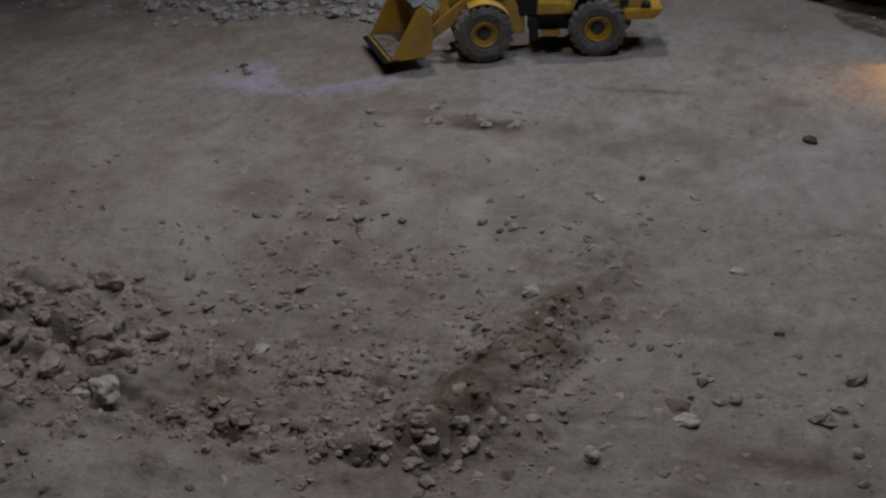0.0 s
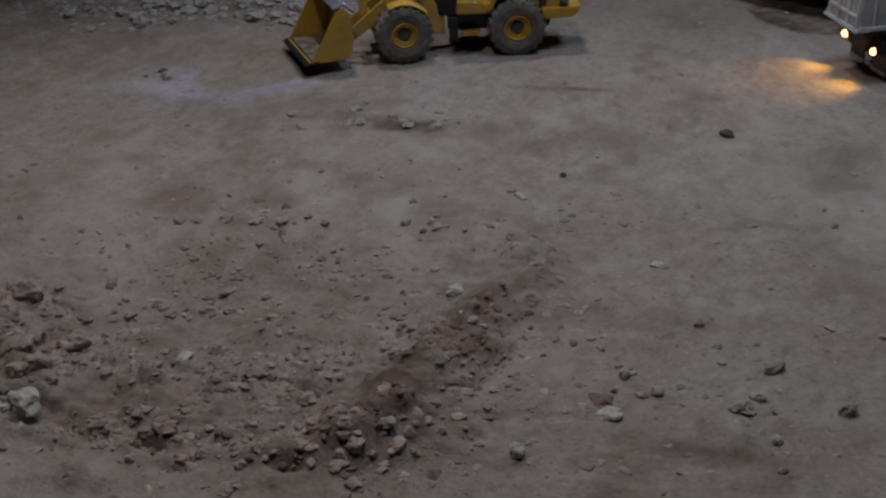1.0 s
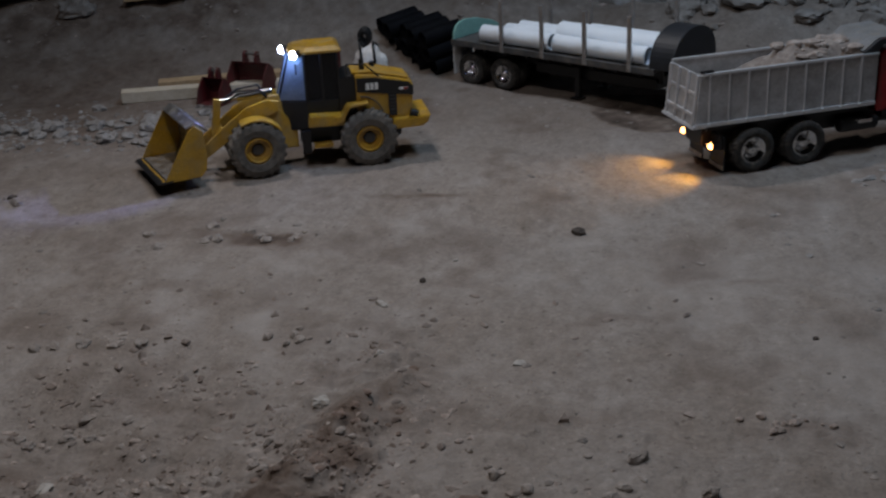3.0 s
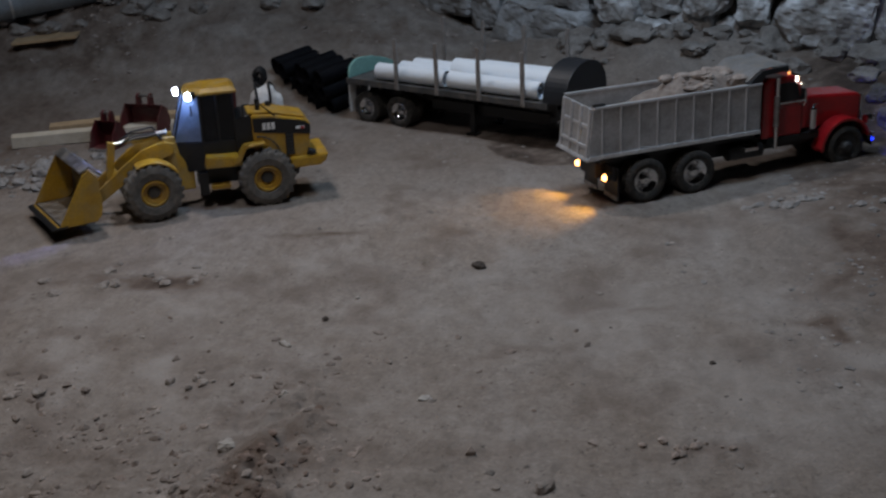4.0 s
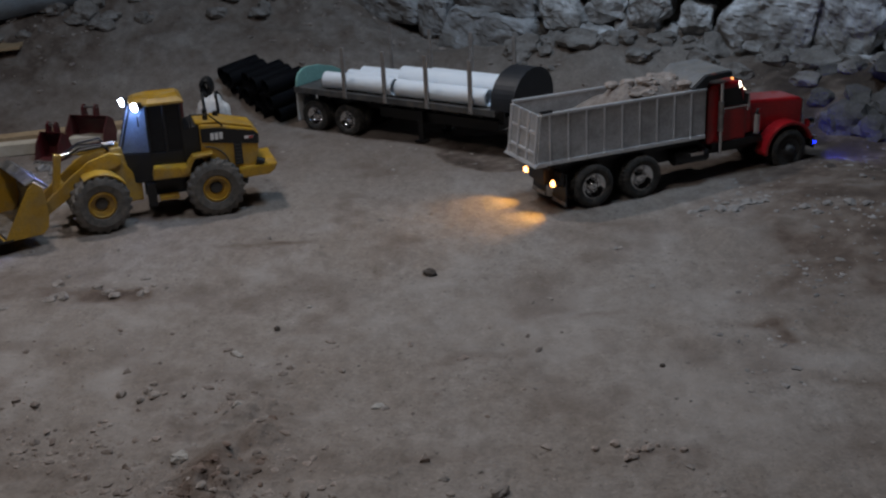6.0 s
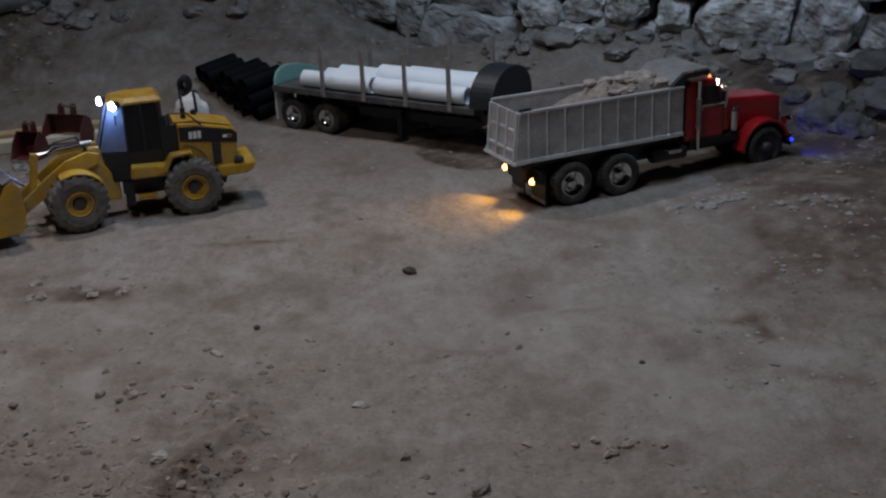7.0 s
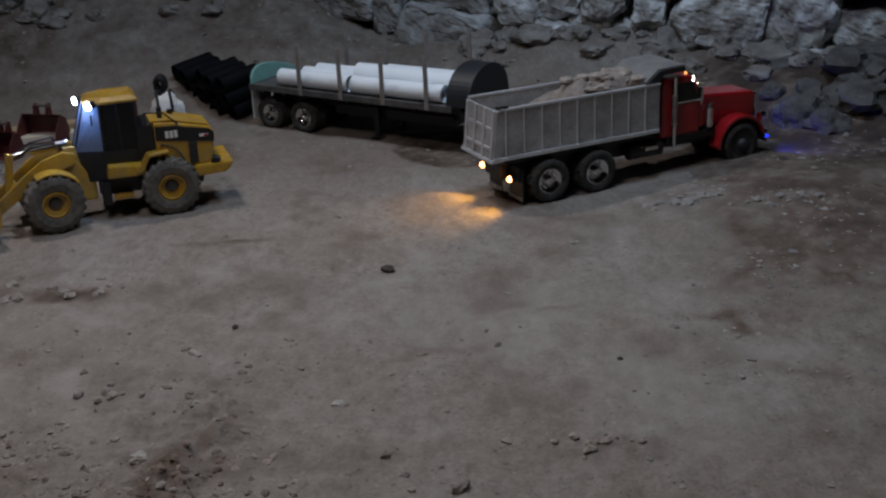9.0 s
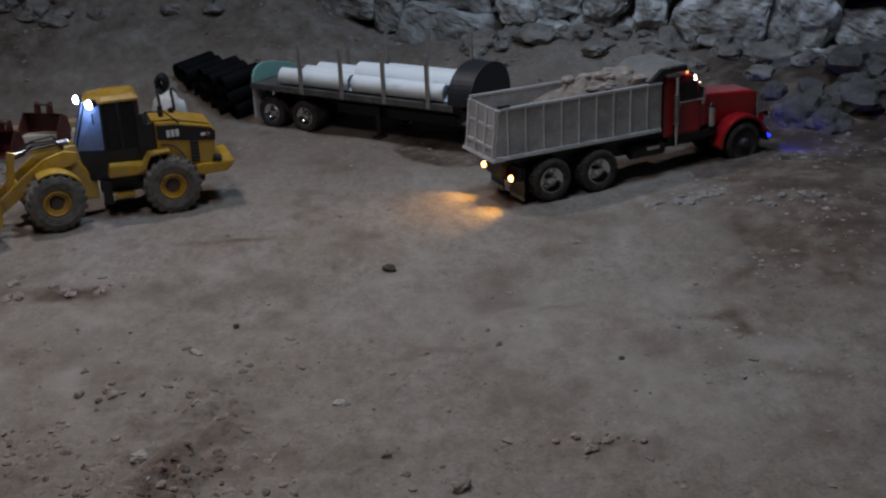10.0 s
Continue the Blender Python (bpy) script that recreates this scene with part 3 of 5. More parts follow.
def loose_stone(name, x, y, size, seed, material, label, group, flat=0.65, sink=0.34):
    r2 = random.Random(seed)
    bm = rough_stone((size * r2.uniform(0.8, 1.3), size * r2.uniform(0.7, 1.1), size * flat * r2.uniform(0.8, 1.2)), seed, 3 if size > 0.008 else 2, 0.36)
    ob = new(name, finish(bm, name, material))
    ob.matrix_world = Matrix.Translation((x, y, ground_at(x, y) + size * flat * (1 - 2 * sink) * 0.8)) @ Matrix.Rotation(r2.uniform(0, 6.28), 4, "Z")
    return tagged(ob, label, "stone", group)


for i in range(46):
    s = rnd.uniform(0.2, 1.0)
    p = Vector((0, WALL_AT, 0)) + WU * s + WN * abs(rnd.gauss(0.03, 0.09))
    loose_stone("rubble_stone", p.x, p.y, rnd.choice((0.012, 0.018, 0.025, 0.035, 0.05)), 100 + i, RUBBLE, "angular grey-brown rubble stone at the wall's foot", "rubble at the wall")
for i in range(20):
    x = rnd.uniform(0.78, 1.2)
    y = WALL_AT + WALL_TILT * x - abs(rnd.gauss(0.06, 0.1)) - 0.03
    loose_stone("rubble_stone", x, y, rnd.choice((0.014, 0.02, 0.03, 0.045)), 260 + i, RUBBLE, "angular dark rubble stone beside the truck's nose", "rubble at the wall")
for i in range(26):
    x = -1.35 + 0.85 * rnd.random()
    y = 3.26 + 0.1 * rnd.random() + 0.2 * (x + 1)
    loose_stone("rubble_stone", x, y, rnd.choice((0.014, 0.02, 0.028, 0.04)), 200 + i, RUBBLE, "angular grey rubble stone on the earth bank", "rubble on the bank")

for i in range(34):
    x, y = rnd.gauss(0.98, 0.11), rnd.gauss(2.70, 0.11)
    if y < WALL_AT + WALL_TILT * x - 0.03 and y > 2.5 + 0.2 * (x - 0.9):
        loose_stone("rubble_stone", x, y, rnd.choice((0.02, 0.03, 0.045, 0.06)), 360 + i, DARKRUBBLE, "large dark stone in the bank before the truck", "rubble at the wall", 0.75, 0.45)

# ---------------------------------------------------------------- wheels


def tyre_profile(r, rim, w, y0):
    """Closed tyre section; y0 is the outer side, the tyre runs to y0 + w."""
    k = 0.12 * w
    return [(rim, y0 + k), (rim * 1.12, y0 + 0.2 * k), (0.5 * (r + rim), y0 - 0.2 * k), (r * 0.95, y0 + 0.4 * k), (r, y0 + 1.6 * k), (r, y0 + w - 1.6 * k),
            (r * 0.95, y0 + w - 0.4 * k), (0.5 * (r + rim), y0 + w), (rim, y0 + w - k)]


def treaded_tyre(r, rim, w, y0, c, lugs, depth, slant=1.0):
    """A tyre whose tread blocks are moulded into the one skin."""
    k = 0.12 * w
    prof = [(rim, y0 + k), (rim * 1.12, y0 + 0.2 * k), (0.5 * (r + rim), y0 - 0.2 * k), (r * 0.93, y0 + 0.3 * k)]
    tread = [(r, y0 + k + (w - 2 * k) * q / 6) for q in range(7)]
    rest = [(r * 0.93, y0 + w - 0.3 * k), (0.5 * (r + rim), y0 + w), (rim, y0 + w - k)]
    b = bmesh.new()
    seg = lugs * 6
    rings = []
    for i in range(seg):
        a = 2 * math.pi * i / seg
        ring = []
        for q, (rr, y) in enumerate(prof + tread + rest):
            if 3 <= q <= 11:
                side = -1 if q < 7 else 1
                ph = i + slant * abs(q - 7) * 0.9 + (0 if side < 0 else 3)
                if (ph % 6) >= 3 or q == 7:
                    rr -= depth * (1.0 if 4 <= q <= 10 else 0.5)
            ring.append(b.verts.new(c + Vector((rr * math.cos(a), y, rr * math.sin(a)))))
        rings.append(ring)
    n = len(rings[0])
    for i in range(seg):
        p, q = rings[i], rings[(i + 1) % seg]
        for j in range(n):
            b.faces.new((p[j], p[(j + 1) % n], q[(j + 1) % n], q[j]))
    return b


def loader_wheel(parent, x, side, turn=Matrix(), r=0.0562, w=0.049, half=0.077):
    """side +1: the left flank (y > 0)."""
    c = Vector((x, 0, r))
    y0 = -half
    tb = treaded_tyre(r, r * 0.45, w, y0, c, 20, r * 0.075)
    m = turn @ Matrix.Scale(-side, 4, (0, 1, 0))
    bmesh.ops.transform(tb, matrix=m, verts=tb.verts)
    wheel = part("wheel", tb, DUSTY_RUBBER, parent, "chunky dusty rubber tyre")
    rb = lathe([(r * 0.47, y0 + 0.004), (r * 0.41, y0 + 0.002), (r * 0.385, y0 + 0.008), (r * 0.27, y0 + 0.010), (r * 0.25, y0 + 0.016), (0.0005, y0 + 0.018), (0.0005, y0 + 0.032), (r * 0.47, y0 + 0.032)], c, 40)
    for i in range(10):
        a = 2 * math.pi * i / 10
        q = c + Vector((0.325 * r * math.cos(a), y0 + 0.012, 0.325 * r * math.sin(a)))
        rod(q, q + Vector((0, -0.004, 0)), 0.0018, 6, bm=rb)
    bmesh.ops.transform(rb, matrix=m, verts=rb.verts)
    part("rim", rb, YELLOW, wheel, "yellow dished rim with bolts")
    hb = rod(c + Vector((0, y0 + 0.0165, 0)), c + Vector((0, y0 + 0.0125, 0)), r * 0.21, 20, r * 0.19, bevel=0.0006)
    bmesh.ops.transform(hb, matrix=m, verts=hb.verts)
    part("hub", hb, GUNMETAL, wheel, "dark axle hub")
    return wheel


def road_wheel(parent, x, side, r=0.039, w=0.026, half=0.065, dual=True, chrome=CHROME):
    c = Vector((x, 0, r))
    y0 = -half
    tb = treaded_tyre(r, r * 0.58, w, y0, c, 30, r * 0.03, 0.4)
    m = Matrix.Scale(-side, 4, (0, 1, 0))
    bmesh.ops.transform(tb, matrix=m, verts=tb.verts)
    wheel = part("wheel", tb, RUBBER, parent, "black rubber tyre")
    if dual:
        ib = lathe(tyre_profile(r, r * 0.58, w, y0 + w + 0.003), c, 40)
        bmesh.ops.transform(ib, matrix=m, verts=ib.verts)
        part("inner_tyre", ib, RUBBER, wheel)
    deep = 0.014 if dual else 0.004
    rb = lathe([(r * 0.6, y0 + 0.003), (r * 0.53, y0 + 0.002), (r * 0.48, y0 + deep), (r * 0.26, y0 + deep + 0.001), (r * 0.24, y0 + deep - 0.008), (r * 0.1, y0 + deep - 0.010), (0.0005, y0 + deep - 0.010), (0.0005, y0 + w), (r * 0.6, y0 + w)], c, 36)
    for i in range(8):
        a = 2 * math.pi * i / 8
        q = c + Vector((0.37 * r * math.cos(a), y0 + deep + 0.001, 0.37 * r * math.sin(a)))
        rod(q, q + Vector((0, -0.003, 0)), 0.0014, 6, bm=rb)
    bmesh.ops.transform(rb, matrix=m, verts=rb.verts)
    part("rim", rb, chrome, wheel, "shiny metal rim", True)
    return wheel


# ---------------------------------------------------------------- wheel loader
LOADER_TURN = -162.5     # rear half; the front half is steered a little to its left
STEER = 6.5


def wheel_loader():
    a = radians(LOADER_TURN)
    u = Vector((math.cos(a), math.sin(a), 0))
    left = Vector((-math.sin(a), math.cos(a), 0))
    joint = Matrix.Translation((-0.109, 0, 0))
    front = joint @ Matrix.Rotation(radians(STEER), 4, "Z") @ joint.inverted()
    tip = Matrix.Rotation(a, 4, "Z") @ front @ Vector((0.028, 0.077, 0))
    o = Vector((-0.700, 2.171, 0)) - tip
    o.z = ground_at(o.x, o.y) - 0.001
    th = thing("wheel_loader", Matrix.Translation(o) @ Matrix.Rotation(a, 4, "Z"), "yellow toy wheel loader with lit cab lamps on packed soil", "wheel loader")
    for sd in (1, -1):
        loader_wheel(th, 0.0, sd, front)
        loader_wheel(th, -0.224, sd)

    def fpart(name, bm, material, parent, label=""):
        bmesh.ops.transform(bm, matrix=front, verts=bm.verts)
        return part(name, bm, material, parent, label)

    def bpart(name, bm, material, parent, label=""):
        bmesh.ops.transform(bm, matrix=Matrix.Translation((0.100, 0.06, 0.016)) @ Matrix.Rotation(radians(11), 4, "Z") @ Matrix.Translation((-0.105, -0.06, 0)), verts=bm.verts)
        return fpart(name, bm, material, parent, label)

    # frames
    part("rear_frame", prism([(-0.10, 0.045), (-0.29, 0.045), (-0.30, 0.09), (-0.10, 0.09)], -0.03, 0.03, 0.003), BLACK, th, "black rear chassis")
    fpart("front_frame", prism([(0.045, 0.04), (-0.085, 0.04), (-0.085, 0.08), (-0.05, 0.125), (-0.02, 0.125), (0.045, 0.07)], -0.028, 0.028, 0.003), YELLOW, th)
    axles = rod((0, -0.05, 0.05), (0, 0.05, 0.05), 0.012, 12)
    fpart("axle", axles, BLACK, th)
    part("axle", rod((-0.219, -0.05, 0.05), (-0.219, 0.05, 0.05), 0.012, 12), BLACK, th)
    # engine hood, with the black radiator box between it and the cab
    hood = part("engine_hood", prism([(-0.205, 0.088), (-0.312, 0.084), (-0.318, 0.150), (-0.308, 0.159), (-0.24, 0.174), (-0.205, 0.177)], -0.047, 0.047, 0.005), YELLOW, th)
    part("radiator_box", prism([(-0.172, 0.09), (-0.206, 0.09), (-0.206, 0.172), (-0.200, 0.178), (-0.172, 0.172)], -0.044, 0.044, 0.003), BLACK, th, "black radiator box behind the cab")
    part("hood_top", prism([(-0.2, 0.176), (-0.24, 0.1755), (-0.308, 0.160), (-0.308, 0.1625), (-0.24, 0.179), (-0.2, 0.180)], -0.036, 0.036, 0.0008), YELLOW, hood)
    for sd in (1, -1):
        y = sd * 0.0474
        lo, hi = sorted((y, y + sd * 0.0012))
        part("hood_stripe", prism([(-0.207, 0.144), (-0.316, 0.130), (-0.317, 0.148), (-0.308, 0.156), (-0.24, 0.170), (-0.207, 0.171)], lo, hi, 0.0003), BLACK, hood, "black band along the hood")
        part("grille", box(-0.283, -0.267, *sorted((y, y + sd * 0.0016)), 0.092, 0.14, 0.0004), BLACK, hood, "black vertical grille")
        for k in range(6):
            part("grille_slat", box(-0.2815, -0.2685, *sorted((y + sd * 0.0016, y + sd * 0.0024)), 0.096 + 0.007 * k, 0.098 + 0.007 * k, 0.0002), GUNMETAL, hood)
        grip = sweep([(-0.212 - 0.045 * math.sin(t), sd * 0.0485, 0.090 + 0.045 * math.cos(t)) for t in [i * math.pi / 16 for i in range(9)]], 0.0011, 6)
        part("door_seam", grip, GUNMETAL, hood)
        # brand mark as a plain pale shape, model number as a bar
        mk = bmesh.new()
        for k in range(3):
            xa = -0.2245 - 0.0085 * k
            box(xa - 0.0068, xa, *sorted((y + sd * 0.0012, y + sd * 0.0022)), 0.1465, 0.1605, 0.0006, mk)
        part("brand_mark", mk, WHITE, hood, "pale blocky mark on the black band")
        part("number_bar", box(-0.306, -0.289, *sorted((y + sd * 0.0012, y + sd * 0.002)), 0.142, 0.1475, 0.0004), WHITE, hood, "pale red-white bar")
        part("red_bar", box(-0.3055, -0.2975, *sorted((y + sd * 0.002, y + sd * 0.0026)), 0.1425, 0.147, 0.0003), RED, hood, "small red block on the number bar")
    part("hand_rail", sweep([(-0.19, 0.046, 0.172), (-0.19, 0.047, 0.2), (-0.225, 0.047, 0.197), (-0.25, 0.046, 0.172)], 0.0016, 8), BLACK, th, "thin black hand rail")
    part("exhaust", rod((-0.222, 0.012, 0.172), (-0.222, 0.012, 0.2), 0.005, 12), BLACK, th, "black exhaust pipe")
    part("air_intake", rod((-0.245, -0.018, 0.17), (-0.245, -0.018, 0.186), 0.007, 14, 0.005), BLACK, th)
    # counterweight and rear platform
    cw = part("counterweight", prism([(-0.272, 0.066), (-0.330, 0.068), (-0.342, 0.076), (-0.348, 0.090), (-0.272, 0.087)], -0.06, 0.06, 0.004), YELLOW, th)
    part("rear_lamp", rod((-0.322, 0.05, 0.091), (-0.308, 0.05, 0.096), 0.008, 14), BLACK, cw, "black round rear lamp housing")
    part("rear_lamp", rod((-0.322, -0.05, 0.091), (-0.308, -0.05, 0.096), 0.008, 14), BLACK, cw, "black round rear lamp housing")
    # side steps, fenders
    for sd in (1, -1):
        f = lambda p, q: sorted((sd * p, sd * q))
        part("side_step", prism([(-0.108, 0.086), (-0.180, 0.085), (-0.180, 0.106), (-0.112, 0.109)], *f(0.034, 0.066), 0.003), YELLOW, th, "yellow battery box with step")
        fen = [(-0.16, 0.104), (-0.172, 0.105), (-0.186, 0.124), (-0.225, 0.127), (-0.226, 0.123), (-0.189, 0.119), (-0.176, 0.094), (-0.162, 0.09)]
        part("rear_fender", prism(fen, *f(0.036, 0.07), 0.0012), YELLOW, th)
        arc = [(0.061 * math.cos(t), 0.053 + 0.063 * math.sin(t)) for t in [radians(62 + 9 * i) for i in range(10)]]
        inner = [(0.058 * math.cos(t), 0.053 + 0.060 * math.sin(t)) for t in [radians(62 + 9 * i) for i in range(10)]][::-1]
        fpart("front_fender", prism(arc + inner, *f(0.034, 0.073), 0.0006), YELLOW, th, "dusty curved front fender")
        part("step_plate", box(-0.118, -0.152, *f(0.04, 0.064), 0.045, 0.05, 0.001), YELLOW, th, "small yellow step plate")
        part("ladder", prism([(-0.095, 0.03), (-0.112, 0.03), (-0.112, 0.075), (-0.095, 0.075)], *f(0.03, 0.05), 0.001), BLACK, th, "black step ladder")
    # cab: plan with chamfered front corners
    plan = [(-0.056, 0.024), (-0.110, 0.042), (-0.174, 0.042), (-0.174, -0.042), (-0.110, -0.042), (-0.056, -0.024)]

    def ring(z0, z1, grow0, grow1, r=0.0015):
        b = bmesh.new()
        lo = [b.verts.new((x - 0.3 * (z0 - 0.135) * (1 if x > -0.1 else 0), y * grow0, z0)) for x, y in plan]
        hi = [b.verts.new((x - 0.3 * (z1 - 0.135) * (1 if x > -0.1 else 0), y * grow1, z1)) for x, y in plan]
        b.faces.new(lo)
        b.faces.new(hi[::-1])
        for k in range(6):
            b.faces.new((lo[k], hi[k], hi[(k + 1) % 6], lo[(k + 1) % 6]))
        bmesh.ops.recalc_face_normals(b, faces=b.faces)
        return bevelled(b, r)

    cab = part("cab", ring(0.075, 0.134, 0.96, 1.0, 0.003), BLACK, th, "black lower cab")

    def pane(name, p, q, label="", material=DARKGLASS):
        b = bmesh.new()
        (x0, y0), (x1, y1) = p, q
        sx = lambda x, z: x - 0.3 * (z - 0.135) * (1 if x > -0.1 else 0)
        v = [b.verts.new((sx(x, z), y * 0.985, z)) for x, y, z in ((x0, y0, 0.135), (x1, y1, 0.135), (x1, y1, 0.225), (x0, y0, 0.225))]
        b.faces.new(v)
        bmesh.ops.solidify(b, geom=b.faces[:], thickness=0.0008)
        return part(name, b, material, cab, label)

    for k in range(6):
        x, y = plan[k]
        part("pillar", sweep([(x, y, 0.132), (x - 0.3 * 0.091 * (1 if x > -0.1 else 0), y, 0.226)], 0.0022, 8), BLACK, cab)
    for sd in (1, -1):
        part("pillar", sweep([(-0.142, sd * 0.042, 0.132), (-0.142, sd * 0.042, 0.226)], 0.0026, 8), BLACK, cab)
        pane("corner_window", (-0.056, sd * 0.024), (-0.110, sd * 0.042), "blue-lit corner glass", LIT_GLASS)
        pane("side_window", (-0.110, sd * 0.042), (-0.142, sd * 0.042), "dark tinted side glass", DARKGLASS)
        pane("side_window", (-0.142, sd * 0.042), (-0.174, sd * 0.042), "dark tinted side glass", DARKGLASS)
    pane("windscreen", (-0.056, 0.024), (-0.056, -0.024), "blue-lit windscreen glass", LIT_GLASS)
    pane("rear_window", (-0.174, 0.042), (-0.174, -0.042), "dark tinted rear glass", DARKGLASS)
    part("seat", prism([(-0.115, 0.135), (-0.145, 0.135), (-0.152, 0.185), (-0.143, 0.186), (-0.138, 0.148), (-0.115, 0.148)], -0.017, 0.017, 0.003), BLACK, cab)
    part("steering_column", sweep([(-0.085, 0, 0.135), (-0.098, 0, 0.165)], 0.003, 8), BLACK, cab)
    rb = bmesh.new()
    rp = [(-0.082, 0.028), (-0.112, 0.047), (-0.182, 0.047), (-0.182, -0.047), (-0.112, -0.047), (-0.082, -0.028)]
    lo = [rb.verts.new((x, y, 0.225)) for x, y in rp]
    mid = [rb.verts.new((x * 1.0, y, 0.2295)) for x, y in rp]
    hi = [rb.verts.new((-0.134 + (x + 0.134) * 0.8, y * 0.78, 0.2365)) for x, y in rp]
    rb.faces.new(lo)
    rb.faces.new(hi[::-1])
    for k in range(6):
        rb.faces.new((lo[k], mid[k], mid[(k + 1) % 6], lo[(k + 1) % 6]))
        rb.faces.new((mid[k], hi[k], hi[(k + 1) % 6], mid[(k + 1) % 6]))
    bmesh.ops.recalc_face_normals(rb, faces=rb.faces)
    part("roof", bevelled(rb, 0.0012), YELLOW, th, "yellow cab roof")
    for x, y, d in ((-0.086, -0.014, Vector((1, 0.15, -0.12))), (-0.104, 0.036, Vector((0.9, 0.45, -0.12)))):
        p, d = Vector((x, y, 0.2265)), d.normalized()
        lamp = part("work_lamp", rod(p, p + d * 0.013, 0.0062, 16, 0.0085), BLACK, th, "lit white work lamp")
        part("bulb", rod(p + d * 0.0128, p + d * 0.019, 0.0088, 16, 0.006, bevel=0.0014), LED_WHITE, lamp, "glowing blue-white bulb")
    part("mirror", box(-0.095, -0.092, 0.05, 0.056, 0.19, 0.21, 0.001), BLACK, th)
    # lift arms
    arm = [(-0.052, 0.137), (-0.030, 0.143), (0.010, 0.132), (0.045, 0.108), (0.086, 0.076), (0.114, 0.052), (0.112, 0.040), (0.098, 0.040), (0.060, 0.064), (0.030, 0.088), (-0.005, 0.102), (-0.05, 0.118)]
    for sd in (1, -1):
        fpart("lift_arm", prism(arm, *sorted((sd * 0.026, sd * 0.034)), 0.0015), YELLOW, th)
        fpart("lift_cylinder", rod((-0.03, sd * 0.02, 0.075), (0.04, sd * 0.02, 0.088), 0.005, 12), BLACK, th)
        fpart("lift_piston", rod((0.04, sd * 0.02, 0.088), (0.07, sd * 0.022, 0.075), 0.003, 10), CHROME, th)
        tower = prism([(-0.07, 0.06), (-0.035, 0.06), (-0.022, 0.12), (-0.035, 0.148), (-0.055, 0.148)], *sorted((sd * 0.014, sd * 0.024)), 0.0015)
        fpart("loader_tower", tower, YELLOW, th)
    fpart("cross_tube", rod((0.062, -0.03, 0.083), (0.062, 0.03, 0.083), 0.007, 14), YELLOW, th)
    fpart("tilt_lever", prism([(0.054, 0.145), (0.068, 0.148), (0.078, 0.085), (0.082, 0.05), (0.072, 0.05), (0.064, 0.085)], -0.006, 0.006, 0.001), YELLOW, th)
    fpart("tilt_cylinder", rod((-0.045, 0, 0.150), (0.025, 0, 0.146), 0.008, 16, bevel=0.001), CHROME, th, "shiny chrome tilt cylinder")
    fpart("tilt_piston", rod((0.025, 0, 0.146), (0.062, 0, 0.142), 0.004, 10), CHROME, th)
    fpart("hydraulic_hose", sweep([(-0.05, 0.01, 0.12), (-0.02, 0.016, 0.158), (0.02, 0.015, 0.156), (0.05, 0.010, 0.140)], 0.0022, 8), BLACK, th)
    fpart("hydraulic_hose", sweep([(-0.05, -0.01, 0.12), (-0.02, -0.016, 0.162), (0.02, -0.015, 0.158), (0.055, -0.010, 0.138)], 0.0022, 8), BLACK, th)
    # bucket: a bent shell with side plates
    roll = lambda pts: [((x if x > 0.13 else 0.13 - (0.6 if z < 0.085 else 0.9) * (0.13 - x)) + 0.13 * (x - 0.1) * (1 - z / 0.1) - 0.1 * max(0.0, z - 0.06), z) for x, z in pts]
    outer = [(0.186, 0.009), (0.116, 0.010), (0.101, 0.020), (0.095, 0.043), (0.099, 0.071), (0.114, 0.096), (0.132, 0.108)]
    shell = outer + [(x + 0.0035, z + 0.001) if z > 0.01 else (x, z + 0.003) for x, z in outer][::-1]
    hw = 0.084
    bucket = bpart("bucket", prism(roll(shell), -hw, hw, 0.0006), YELLOW, th, "yellow bucket worn bare inside")
    for sd in (1, -1):
        bpart("side_plate", prism(roll([(0.184, 0.009), (0.116, 0.010), (0.101, 0.020), (0.095, 0.043), (0.099, 0.071), (0.114, 0.096), (0.132, 0.108), (0.144, 0.100), (0.160, 0.062), (0.176, 0.028)]), *sorted((sd * hw, sd * (hw + 0.003))), 0.0006), YELLOW, bucket)
    bpart("cutting_edge", prism(roll([(0.196, 0.0085), (0.170, 0.0085), (0.170, 0.013), (0.190, 0.0115)]), -hw - 0.004, hw + 0.004, 0.0005), BLACK, bucket, "dark steel cutting edge")
    bpart("spill_guard", prism(roll([(0.104, 0.092), (0.128, 0.110), (0.146, 0.104), (0.148, 0.107), (0.128, 0.1145), (0.101, 0.096)]), -hw * 0.98, hw * 0.98, 0.0006), STEEL, bucket, "bare shiny steel top lip")
    bpart("worn_lining", prism(roll([(0.180, 0.0126), (0.118, 0.0136), (0.1065, 0.023), (0.1008, 0.044), (0.1045, 0.07), (0.1055, 0.07), (0.1018, 0.044), (0.1075, 0.0238), (0.1185, 0.0146), (0.180, 0.0136)]), -hw * 0.97, hw * 0.97, 0), STEEL, bucket, "bare dusty metal bucket floor")
    mw = th.matrix_world
    for p, q in ((Vector((-0.060, -0.011, 0.224)), (-1.0, 2.06, 0)), (Vector((-0.082, 0.051, 0.224)), (-0.93, 2.03, 0))):
        spot_lamp("work_lamp_light", mw @ p, q, 27, 5.5, (0.28, 0.36, 1.0), 1.0)
        # added point lamp by each bulb, whose blue spill lights the cab glass
        glow_lamp("work_lamp_glow", mw @ (p + Vector((0.012, 0.004, -0.012))), 0.11, (0.22, 0.42, 1.0))
    return th


wheel_loader()

# ---------------------------------------------------------------- dump truck
TRUCK_TURN = 24.3


